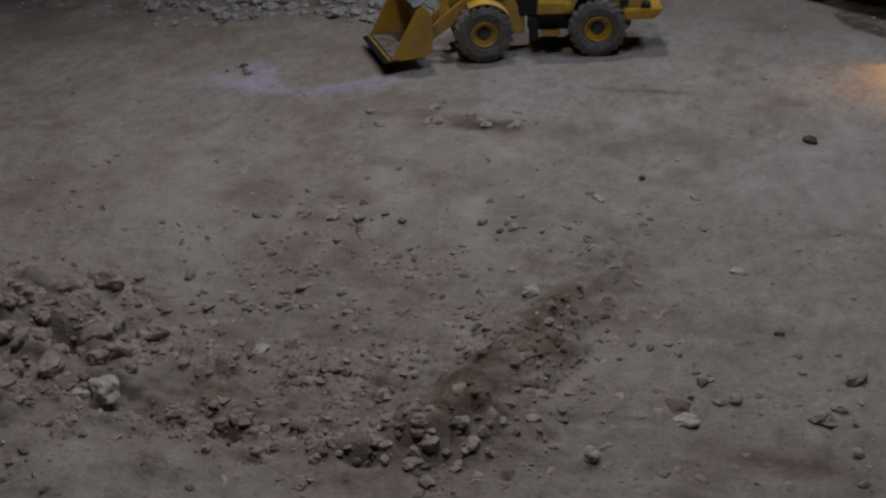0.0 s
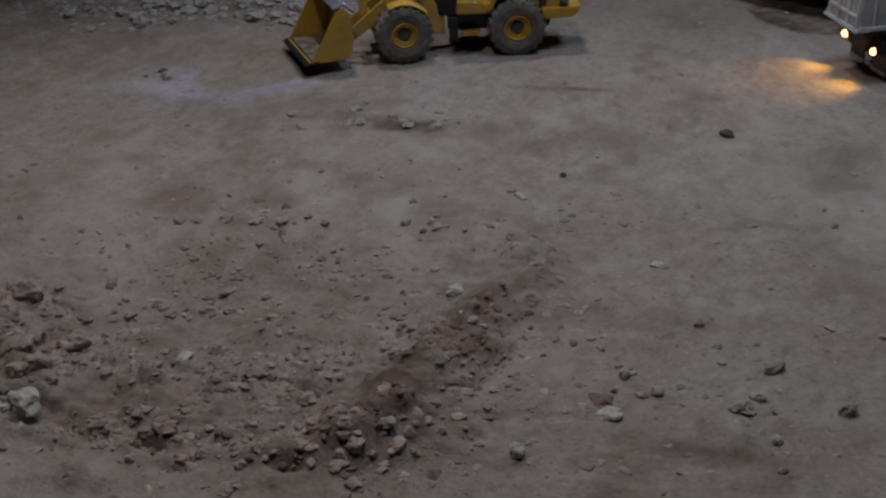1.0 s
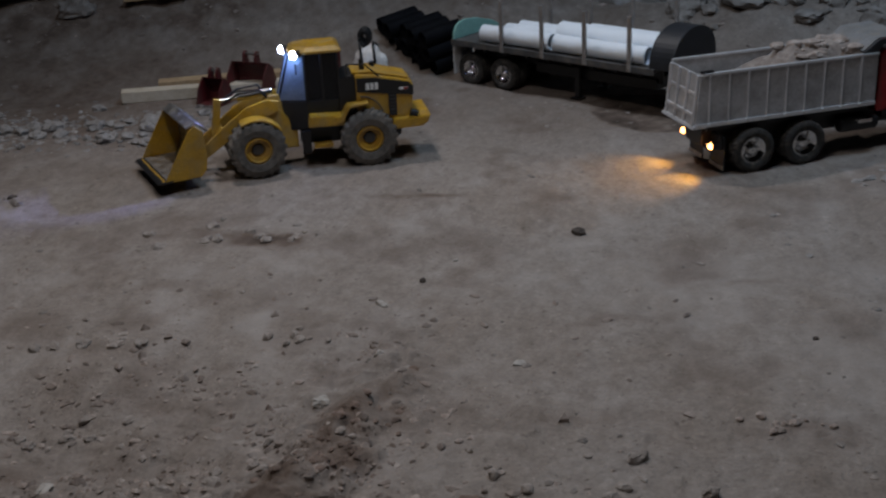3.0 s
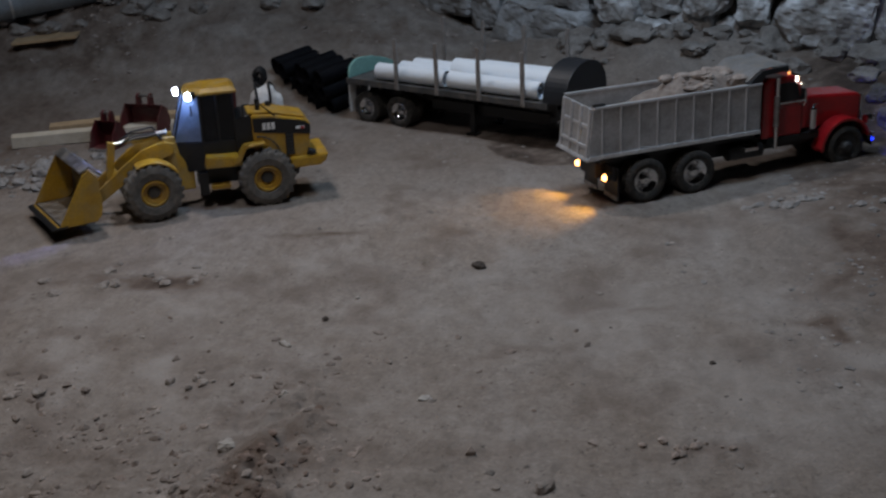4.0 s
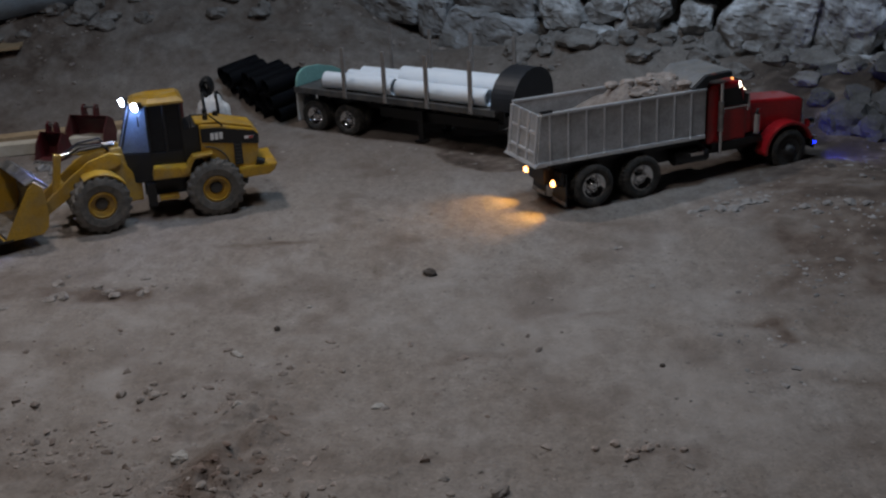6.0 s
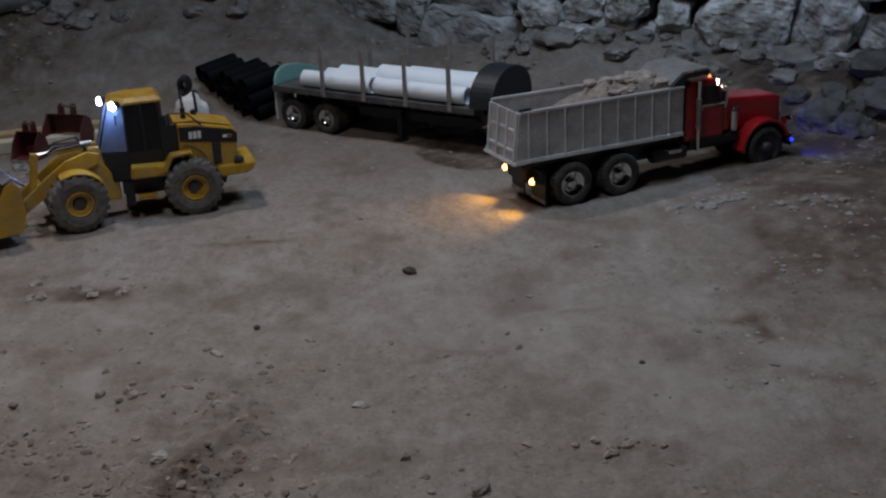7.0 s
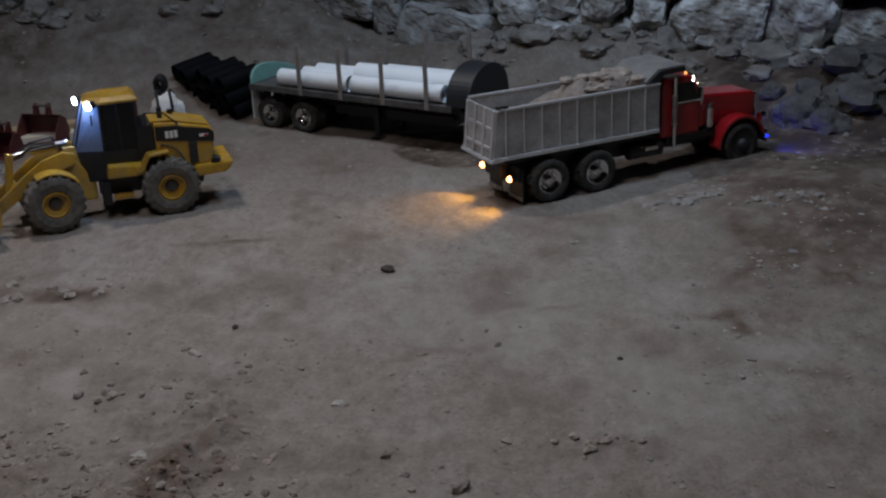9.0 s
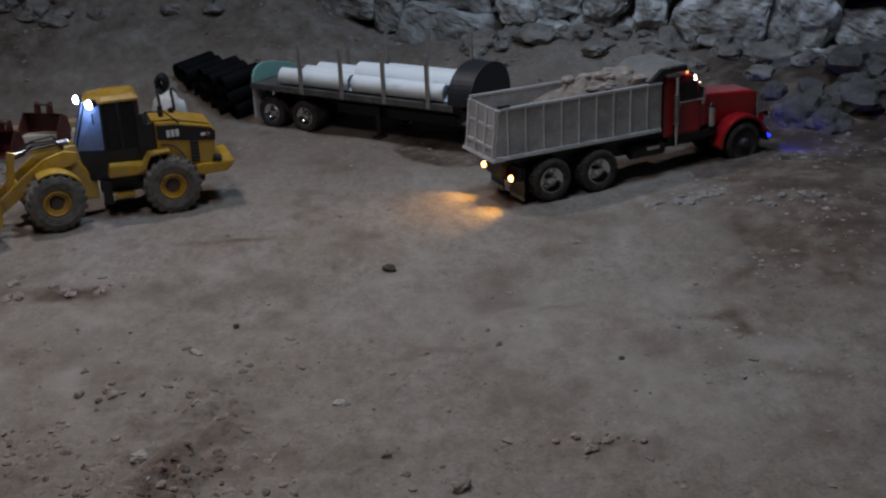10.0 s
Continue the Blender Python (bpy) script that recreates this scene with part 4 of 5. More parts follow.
def dump_truck():
    a = radians(TRUCK_TURN)
    u = Vector((math.cos(a), math.sin(a), 0))
    right = Vector((math.sin(a), -math.cos(a), 0))
    o = Vector((0.238, 2.215, 0)) + u * 0.010 - right * 0.065
    o.z = ground_at(o.x + 0.1, o.y + 0.05) - 0.001
    th = thing("dump_truck", Matrix.Translation(o) @ Matrix.Rotation(a, 4, "Z"), "red toy dump truck with ribbed aluminium bed heaped with soil", "dump truck")
    for x in (0.0, 0.106):
        for sd in (1, -1):
            road_wheel(th, x, sd, 0.0425, 0.027, 0.067)
    for sd in (1, -1):
        road_wheel(th, 0.454, sd, 0.0425, 0.028, 0.066, False, GUNMETAL)
    ch = part("chassis", box(-0.09, 0.505, -0.03, 0.03, 0.052, 0.082, 0.002), BLACK, th)
    part("axle", rod((0, -0.05, 0.039), (0, 0.05, 0.039), 0.008, 10), BLACK, th)
    part("axle", rod((0.1, -0.05, 0.039), (0.1, 0.05, 0.039), 0.008, 10), BLACK, th)
    part("axle", rod((0.454, -0.05, 0.041), (0.454, 0.05, 0.041), 0.006, 10), BLACK, th)
    part("hoist_frame", box(-0.085, 0.25, -0.042, 0.042, 0.082, 0.097, 0.002), BLACK, th)
    for sd in (1, -1):
        q = lambda p, r: sorted((sd * p, sd * r))
        part("fuel_tank", rod((0.185, sd * 0.047, 0.062), (0.262, sd * 0.047, 0.062), 0.014, 20, bevel=0.002), BLACK, th, "black round fuel tank")
        part("tank_strap", rod((0.2, sd * 0.047, 0.062), (0.204, sd * 0.047, 0.062), 0.0146, 20), BLACK, th)
        part("step", box(0.215, 0.245, *q(0.05, 0.066), 0.066, 0.074, 0.001), CHROME, th, "shiny metal step")
        part("mud_flap", box(-0.062, -0.0595, *q(0.015, 0.066), 0.012, 0.075, 0.0008), BLACK, th)
        part("flap_weight", box(-0.0635, -0.0618, *q(0.015, 0.066), 0.012, 0.02, 0.0005), STEEL, th)
        lamp = part("tail_lamp", rod((-0.062, sd * 0.054, 0.058), (-0.082, sd * 0.054, 0.058), 0.0075, 14), BLACK, th, "lit amber tail lamp")
        part("bulb", rod((-0.082, sd * 0.054, 0.058), (-0.0865, sd * 0.054, 0.058), 0.0068, 14, 0.005), LED_AMBER, lamp, "glowing amber bulb")
    part("rear_crossbar", box(-0.069, -0.063, -0.062, 0.062, 0.05, 0.078, 0.0015), BLACK, th)
    # dump bed
    W, x0, x1, z0, z1 = 0.061, -0.119, 0.249, 0.098, 0.192
    bed = part("dump_bed", box(x0 + 0.004, x1, -W, W, z0, z0 + 0.004, 0.0008), ALU, th, "grey ribbed aluminium dump bed")
    xt = -0.106
    for sd in (1, -1):
        q = lambda p, r: sorted((sd * p, sd * r))
        part("side_wall", prism([(x0 + 0.004, z0 + 0.004), (x1, z0 + 0.004), (x1, z1), (xt, z1)], *q(W - 0.003, W), 0.0005), ALU, bed)
        part("top_rail", box(xt, x1, *q(W - 0.004, W + 0.003), z1, z1 + 0.005, 0.001), ALU_EDGE, bed)
        part("bottom_rail", box(x0, x1, *q(W, W + 0.0035), z0, z0 + 0.0075, 0.001), ALU_EDGE, bed, "bright bottom rail")
        for i in range(10):
            x = x0 + 0.026 + i * 0.0385
            if x < x1:
                part("rib", box(x - 0.0016, x + 0.0016, *q(W, W + 0.003), z0 + 0.0075, z1, 0.0006), ALU_EDGE, bed, "upright stiffening rib")
                part("rivet", rod((x, sd * (W + 0.003), z0 + 0.005), (x, sd * (W + 0.0056), z0 + 0.005), 0.0027, 8), WHITE, bed)
        part("cab_guard_side", prism([(x1 - 0.032, z1 + 0.005), (x1, z1 + 0.005), (x1 + 0.008, z1 + 0.018), (x1 + 0.060, z1 + 0.021), (x1 + 0.058, z1 + 0.031), (x1, z1 + 0.028)], *q(W - 0.003, W + 0.001), 0.0008), GUARD, bed, "dark side of the cab guard")
    part("front_wall", box(x1 - 0.004, x1, -W + 0.003, W - 0.003, z0 + 0.004, z1 + 0.022, 0.0008), ALU, bed)
    part("cab_guard", prism([(x1 - 0.028, z1 + 0.007), (x1 + 0.001, z1 + 0.028), (x1 + 0.060, z1 + 0.031), (x1 + 0.060, z1 + 0.033), (x1 - 0.001, z1 + 0.0305), (x1 - 0.031, z1 + 0.009)], -W + 0.004, W + 0.001, 0.0008), GUARD_TOP, bed, "dusty grey sloping cab guard")
    tg = part("tailgate", prism([(x0, z0 + 0.002), (x0 + 0.004, z0 + 0.002), (xt, z1), (xt - 0.004, z1)], -W, W, 0.0006), ALU, bed, "pale tailgate")
    for y in (-0.052, -0.018, 0.018, 0.052):
        sl = prism([(x0 - 0.0035, z0 + 0.002), (x0, z0 + 0.002), (xt - 0.004, z1), (xt - 0.0075, z1)], y - 0.003, y + 0.003, 0.0006)
        part("upright", sl, ALU_EDGE, tg)
    for z in (0.12, 0.157):
        xx = x0 + (xt - x0) * (z - z0) / (z1 - z0)
        part("crossbar", box(xx - 0.004, xx, -0.05, 0.05, z - 0.003, z + 0.003, 0.0006), ALU_EDGE, tg)
    part("tail_lip", prism([(x0 - 0.006, z0 - 0.002), (x0 + 0.02, z0 - 0.002), (x0 + 0.02, z0 + 0.003), (x0 - 0.004, z0 + 0.003)], -W - 0.002, W + 0.002, 0.0008), ALU_EDGE, bed)
    part("top_hinge", box(xt - 0.004, xt + 0.02, -W - 0.001, -W + 0.006, z1 + 0.0045, z1 + 0.009, 0.001), BLACK, bed)
    # cab
    cab = part("cab", prism([(0.262, 0.078), (0.355, 0.078), (0.358, 0.150), (0.345, 0.191), (0.334, 0.1985), (0.275, 0.1985), (0.263, 0.190)], -0.05, 0.05, 0.006), RED, th, "glossy red cab")
    part("cab_back", box(0.2595, 0.2635, -0.046, 0.046, 0.084, 0.193, 0.002), BLACK, cab)
    for sd in (1, -1):
        q = lambda p, r: sorted((sd * p, sd * r))
        part("side_window", prism([(0.290, 0.150), (0.347, 0.150), (0.338, 0.186), (0.292, 0.186)], *q(0.0495, 0.0512), 0.0004), BLACK, cab, "dark side window")
        part("window_frame", prism([(0.287, 0.145), (0.350, 0.145), (0.350, 0.149), (0.287, 0.149)], *q(0.0495, 0.052), 0.0004), CHROME, cab)
        part("door_seam", box(0.286, 0.2872, *q(0.0496, 0.0508), 0.09, 0.19, 0), BLACK, cab)
        part("door_handle", box(0.292, 0.301, *q(0.05, 0.0535), 0.14, 0.1435, 0.0006), CHROME, cab)
        part("mirror", box(0.340, 0.344, *q(0.058, 0.074), 0.148, 0.176, 0.001), CHROME, th, "chrome side mirror")
        part("mirror_bar", sweep([(0.342, sd * 0.05, 0.143), (0.342, sd * 0.07, 0.143), (0.342, sd * 0.07, 0.181), (0.342, sd * 0.05, 0.183)], 0.0013, 6), CHROME, th)
        part("mirror_arm", sweep([(0.346, sd * 0.05, 0.185), (0.354, sd * 0.062, 0.18), (0.354, sd * 0.062, 0.176)], 0.001, 6), CHROME, th)
        part("exhaust_pipe", rod((0.288, sd * 0.0575, 0.060), (0.288, sd * 0.0575, 0.200), 0.0042, 14), CHROME, th, "chrome exhaust stack")
        part("heat_shield", rod((0.288, sd * 0.0575, 0.105), (0.288, sd * 0.0575, 0.165), 0.0055, 14), STEEL, th)
        part("air_cleaner", rod((0.378, sd * 0.052, 0.088), (0.378, sd * 0.052, 0.128), 0.0075, 16, bevel=0.001), CHROME, th, "chrome air cleaner canister")
        part("cleaner_pipe", sweep([(0.378, sd * 0.052, 0.128), (0.383, sd * 0.048, 0.133), (0.395, sd * 0.04, 0.132)], 0.003, 8), CHROME, th)
        c = (0.454, 0.041)
        R, r = 0.060, 0.0535
        arc = [(c[0] + R * math.cos(t), c[1] + R * math.sin(t)) for t in [radians(18 + 10.5 * i) for i in range(15)]]
        arc = arc + [(0.392, 0.045), (0.394, 0.038), (0.400, 0.038)] + [(c[0] + r * math.cos(t), c[1] + r * math.sin(t)) for t in [radians(165 - 10.5 * i) for i in range(15)]]
        part("front_fender", prism(arc, *q(0.034, 0.066), 0.0018), RED, th, "glossy red front fender")
        hl = part("headlamp", rod((0.507, sd * 0.05, 0.088), (0.520, sd * 0.05, 0.088), 0.009, 16, 0.0095), CHROME, th)
        part("lens", rod((0.520, sd * 0.05, 0.088), (0.5215, sd * 0.05, 0.088), 0.0085, 16), WHITE, hl)
        mk = part("bumper_lamp", rod((0.512, sd * 0.058, 0.049), (0.519, sd * 0.062, 0.049), 0.0052, 12), BLACK, th, "lit blue bumper lamp")
        part("bulb", rod((0.516, sd * 0.0605, 0.049), (0.521, sd * 0.0635, 0.049), 0.0055, 12, 0.004), LED_BLUE, mk, "glowing blue bulb")
    part("windscreen", prism([(0.3578, 0.153), (0.3594, 0.153), (0.3477, 0.193), (0.3460, 0.193)], -0.042, 0.042, 0.0004), BLACK, cab, "dark windscreen")
    part("sun_visor", prism([(0.343, 0.195), (0.362, 0.188), (0.363, 0.19), (0.345, 0.1975)], -0.046, 0.046, 0.0005), CHROME, cab)
    part("hood", prism([(0.352, 0.085), (0.505, 0.078), (0.5085, 0.132), (0.500, 0.140), (0.352, 0.151)], -0.034, 0.034, 0.006), RED, th, "long glossy red hood")
    part("cowl", prism([(0.348, 0.088), (0.370, 0.088), (0.370, 0.149), (0.348, 0.153)], -0.047, 0.047, 0.004), RED, th)
    part("running_board", box(0.275, 0.395, -0.052, 0.052, 0.066, 0.08, 0.002), BLACK, th)
    gr = part("radiator_grille", box(0.5075, 0.513, -0.032, 0.032, 0.08, 0.134, 0.002), CHROME, th, "chrome radiator grille")
    for i in range(7):
        part("slat", box(0.513, 0.5145, -0.026 + i * 0.0078, -0.0225 + i * 0.0078, 0.084, 0.13, 0.0004), BLACK, gr)
    part("front_bumper", prism([(0.515, 0.036), (0.5235, 0.036), (0.5235, 0.062), (0.515, 0.062)], -0.066, 0.066, 0.0015), CHROME, th, "chrome front bumper")
    for y in (-0.03, 0, 0.03):
        mk = part("roof_marker", rod((0.332, y, 0.1975), (0.332, y, 0.2015), 0.0034, 10, 0.002), LED_DIM, th, "small glowing orange marker lamp")
    rl = part("roof_lamp", rod((0.330, -0.042, 0.190), (0.337, -0.046, 0.190), 0.0062, 14, 0.007), CHROME, th, "lit white cab lamp")
    part("bulb", rod((0.3365, -0.046, 0.190), (0.3400, -0.0480, 0.190), 0.0066, 14, 0.005), LED_ROOF, rl, "glowing white bulb")
    # heaped soil
    b = bmesh.new()
    nx, ny = 60, 24
    grid = []
    for i in range(nx + 1):
        row = []
        for j in range(ny + 1):
            x, y = x0 + 0.024 + (x1 - 0.006 - x0 - 0.024) * i / nx, -W + 0.004 + (2 * W - 0.008) * j / ny
            e = max(0.0, 1 - (y / W) ** 2)
            f = max(0.0, min(1.0, (x - 0.02) / 0.08)) * max(0.0, min(1.0, (x1 + 0.02 - x) / 0.05))
            z = 0.164 + f * (0.010 + 0.032 * e) + (0.005 + 0.010 * f) * noise.noise((x * 30, y * 30, 1)) + (0.004 + 0.004 * f) * noise.noise((x * 75, y * 75, 2)) + 0.003 * noise.noise((x * 170, y * 170, 3))
            row.append(b.verts.new((x, y, z)))
        grid.append(row)
    for i in range(nx):
        for j in range(ny):
            b.faces.new((grid[i][j], grid[i + 1][j], grid[i + 1][j + 1], grid[i][j + 1]))
    load = part("soil_load", b, CLOD, th, "heaped pale-brown soil load", True)
    r2 = random.Random(8)
    for i in range(26):
        x, y = r2.uniform(0.07, x1 - 0.03), r2.uniform(-0.04, 0.04)
        s = r2.choice((0.004, 0.006, 0.008, 0.013, 0.018))
        part("clod", rough_stone((s * 1.3, s, s * 0.7), 700 + i, 2, 0.3, at=(x, y, 0.178 + 0.034 * (1 - (y / W) ** 2))), CLOD, load)
    mw = th.matrix_world
    for sd in (1, -1):
        spot_lamp("tail_light", mw @ Vector((-0.090, sd * 0.054, 0.058)), mw @ Vector((-0.165, sd * 0.055, 0.0)), 84, 0.72, (1.0, 0.48, 0.06), 0.9, 0.003)
        spot_lamp("bumper_light", mw @ Vector((0.527, sd * 0.066, 0.049)), mw @ Vector((0.72, sd * 0.12, -0.02)), 110, 0.32, (0.03, 0.05, 1.0), 0.8, 0.003)
    return th


dump_truck()

# ---------------------------------------------------------------- flatbed trailer
TRAILER_TURN = -33.1


def flatbed_trailer():
    a = radians(TRAILER_TURN)
    u = Vector((math.cos(a), math.sin(a), 0))
    left = Vector((-math.sin(a), math.cos(a), 0))
    W = 0.09
    o = Vector((-0.38, 2.87, 0)) + left * W
    o.z = ground_at(-0.3, 2.84) - 0.001
    th = thing("flatbed_trailer", Matrix.Translation(o) @ Matrix.Rotation(a, 4, "Z"), "grey toy flatbed trailer with wooden stakes and round end boards", "trailer")
    L, zb = 0.541, 0.105
    part("deck", box(-0.014, L, -W, W, zb - 0.008, zb, 0.001), DECK, th, "grey flat deck")
    for sd in (1, -1):
        q = lambda p, r: sorted((sd * p, sd * r))
        part("side_rail", box(-0.015, L + 0.001, *q(W, W + 0.003), zb - 0.013, zb + 0.001, 0.0008), DECK, th)
        part("frame_rail", box(0.01, L - 0.01, *q(0.03, 0.037), 0.06, zb - 0.008, 0.001), BLACK, th)
        for x in (0.034, 0.131):
            road_wheel(th, x, sd, 0.037, 0.024, W - 0.006)
        for i in range(4):
            x = 0.139 + 0.1145 * i
            part("stake", box(x - 0.005, x + 0.005, *q(W + 0.003, W + 0.007), zb - 0.012, zb + (0.107 if sd < 0 else 0.123), 0.0008), STAKE, th, "grey wooden stake")
            part("stake_bolt", rod((x, sd * (W + 0.007), zb - 0.007), (x, sd * (W + 0.009), zb - 0.007), 0.0022, 8), CHROME, th)
        part("landing_leg", box(0.318, 0.330, *q(0.05, 0.06), 0.006, 0.075, 0.001), BLACK, th)
        part("leg_foot", box(0.311, 0.337, *q(0.043, 0.067), 0.001, 0.006, 0.001), BLACK, th)
        part("mud_flap", box(-0.012, -0.0095, *q(0.02, W), 0.022, 0.094, 0.0006), WHITE, th, "white mud flap")
    for x in (0.034, 0.131):
        part("axle", rod((x, -0.06, 0.037), (x, 0.06, 0.037), 0.007, 10), BLACK, th)
    for i in range(9):
        part("cross_member", box(0.02 + 0.06 * i, 0.027 + 0.06 * i, -W + 0.002, W - 0.002, zb - 0.02, zb - 0.008, 0), BLACK, th)
    part("under_box", box(0.2, 0.52, -0.045, 0.045, 0.045, 0.07, 0.002), BLACK, th, "black underbody")

    def end_board(x0, x1, h, material, label, mid=0.0, half=W):
        pts = [(mid + half * math.cos(t), zb + h * max(0.0, math.sin(t)) ** 0.8) for t in [math.pi * i / 24 for i in range(25)]]
        return part("end_board", prism(pts, x0, x1, 0.0015, axis="x"), material, th, label)

    end_board(L - 0.012, L + 0.045, 0.08, GUARD, "dark grey half-round front hood over the deck end")
    rear = [(-W, zb), (-W + 0.002, zb + 0.016), (-W + 0.010, zb + 0.030), (-W + 0.024, zb + 0.038), (-W + 0.045, zb + 0.041), (0.0, zb + 0.036), (0.05, zb + 0.022), (0.08, zb + 0.008), (0.08, zb)]
    part("end_board", prism(rear, -0.013, -0.007, 0.0015, axis="x"), TEAL, th, "teal rounded rear board")
    part("king_pin", rod((L - 0.06, 0, 0.045), (L - 0.06, 0, 0.08), 0.006, 12), STEEL, th)
    mw = th.matrix_world

    def pipe(x0, x1, y, z, r, label):
        seg, t = 36, r * 0.12
        n = x1 - x0
        b = lathe([(r, 0), (r, n), (r - t, n), (r - t, 0)], (0, 0, 0), seg)
        p = new("plastic_pipe", finish(b, "plastic_pipe", PVC, True))
        p.matrix_world = mw @ Matrix.Translation((x0, y, z)) @ Matrix.Rotation(radians(-90), 4, "Z")
        md = p.modifiers.new("edges", "EDGE_SPLIT")
        md.split_angle = radians(40)
        return tagged(p, label, "pipe", "pipes on the trailer")

    r = 0.0195
    pipe(0.066, 0.262, -W + 0.024, zb + r + 0.0005, r, "white plastic pipe lying on the trailer deck")
    pipe(0.272, 0.512, -W + 0.025, zb + r + 0.0005, r, "white plastic pipe lying on the trailer deck")
    pipe(0.105, 0.268, -W + 0.065, zb + r + 0.0005, r, "white plastic pipe lying on the trailer deck")
    pipe(0.25, 0.515, -W + 0.079, zb + 0.0285, 0.028, "thicker white plastic pipe lying on the trailer deck")
    pipe(0.115, 0.245, -W + 0.105, zb + r + 0.0005, r, "white plastic pipe lying on the trailer deck")
    pipe(0.28, 0.50, W - 0.024, zb + r + 0.0005, r, "white plastic pipe lying on the trailer deck")
    return th


flatbed_trailer()

# ---------------------------------------------------------------- black corrugated pipes on the bank


def corrugated(p0, p1, r, label):
    p0, p1 = Vector(p0), Vector(p1)
    n = (p1 - p0).length
    k = int(n / 0.006)
    prof = []
    for i in range(k):
        y = n * i / k
        prof += [(r, y), (r, y + 0.0035), (r * 0.92, y + 0.0042), (r * 0.92, y + 0.0055)]
    prof += [(r, n), (r * 0.85, n), (r * 0.85, 0)]
    ob = new("corrugated_pipe", finish(lathe(prof, (0, 0, 0), 20), "corrugated_pipe", HOSE))
    ob.matrix_world = Matrix.Translation(p0) @ (p1 - p0).to_track_quat("Y", "Z").to_matrix().to_4x4()
    return tagged(ob, label, "pipe", "black pipe stack")


PIPE_DIR = Vector((0.78, 0.60, 0.16)).normalized()
for i, n in enumerate((1, 2, 3, 3, 3)):
    for layer in range(n):
        e = Vector((-0.605 + 0.035 * i + 0.005 * layer, 3.065 - 0.036 * i + 0.004 * layer, 0.094 - 0.036 * layer))
        s = PIPE_DIR * random.Random(layer * 9 + i).uniform(-0.01, 0.01)
        corrugated(e + s, e + s + PIPE_DIR * 0.105, 0.0215, "black corrugated drain pipe stacked against the earth bank")

# ---------------------------------------------------------------- things behind the loader


def on(x, y, dz=0.0):
    return (x, y, ground_at(x, y) + dz)


def plank(name, p0, p1, w, t, material, label):
    p0, p1 = Vector(p0), Vector(p1)
    n = (p1 - p0).length
    bm = box(0, n, -w / 2, w / 2, 0, t, 0.0012)
    ob = new(name, finish(bm, name, material))
    ob.matrix_world = Matrix.Translation(p0) @ (p1 - p0).to_track_quat("X", "Z").to_matrix().to_4x4()
    return tagged(ob, label, "plank", "planks at the bank")


plank("plank", on(-1.155, 2.70, 0.003), on(-0.62, 2.87, -0.004), 0.038, 0.026, WOOD, "pale painted plank lying at the bank's foot")
plank("plank", on(-1.10, 2.80, 0.003), on(-0.70, 2.92, -0.002), 0.04, 0.02, TAN, "tan wooden plank lying behind the pale one")


def digging_bucket(x, y, z, turn, w, h, label):
    """A red excavator bucket standing on its back, mouth towards the open ground."""
    th = thing("digging_bucket", Matrix.Translation((x, y, z)) @ Matrix.Rotation(radians(turn), 4, "Z"), label, "bucket", "red digging buckets")
    d = h * 0.75
    shell = [(0, 0), (d * 0.9, 0.002), (d, h * 0.25), (d * 0.85, h * 0.6), (d * 0.55, h * 0.74)]
    inner = [(px + (0.004 if k == 0 else -0.004), pz + (0.004 if k < 2 else 0.0)) for k, (px, pz) in enumerate(shell)][::-1]
    body = part("shell", prism(shell + inner, -w / 2, w / 2, 0.0008, axis="y"), DARKRED, th)
    for sd in (1, -1):
        part("side_plate", prism([(0, 0)] + shell[1:] + [(d * 0.2, h * 0.45)], *sorted((sd * w / 2, sd * (w / 2 + 0.003))), 0.0006), DARKRED, th)
        part("hanger_ear", prism([(d * 0.5, h * 0.7), (d * 0.86, h * 0.58), (d * 0.8, h * 0.95), (d * 0.68, h), (d * 0.56, h * 0.94)], *sorted((sd * w * 0.14, sd * (w * 0.14 + 0.005))), 0.001), DARKRED, th)
    part("hanger_pin", rod((d * 0.68, -w * 0.2, h * 0.92), (d * 0.68, w * 0.2, h * 0.92), 0.003, 10), STEEL, th)
    part("lip", box(-0.006, 0.004, -w / 2, w / 2, 0.0005, 0.005, 0.0008), STEEL, th, "bare shiny steel lip")
    for k in range(5):
        yy = -w / 2 + w * (k + 0.5) / 5
        part("tooth", prism([(-0.016, 0.001), (0, 0.0008), (0, 0.006)], yy - w * 0.05, yy + w * 0.05, 0.0004), STEEL, th)
    return th


digging_bucket(-0.872, 2.742, ground_at(-0.872, 2.77) + 0.012, 75, 0.095, 0.094, "dark red toy digging bucket behind the planks")
digging_bucket(-0.935, 2.655, ground_at(-0.935, 2.68) + 0.001, 72, 0.055, 0.085, "small dark red digging bucket beside the planks")


def shiny_tube(p0, p1, r):
    ob = new("steel_tube", finish(rod(p0, p1, r, 20, bevel=0.0006), "steel_tube", CHROME))
    return tagged(ob, "shiny steel tube lying in front of the red buckets", "tube")


shiny_tube(on(-0.905, 2.728, 0.0112), on(-0.815, 2.752, 0.0112), 0.0115)

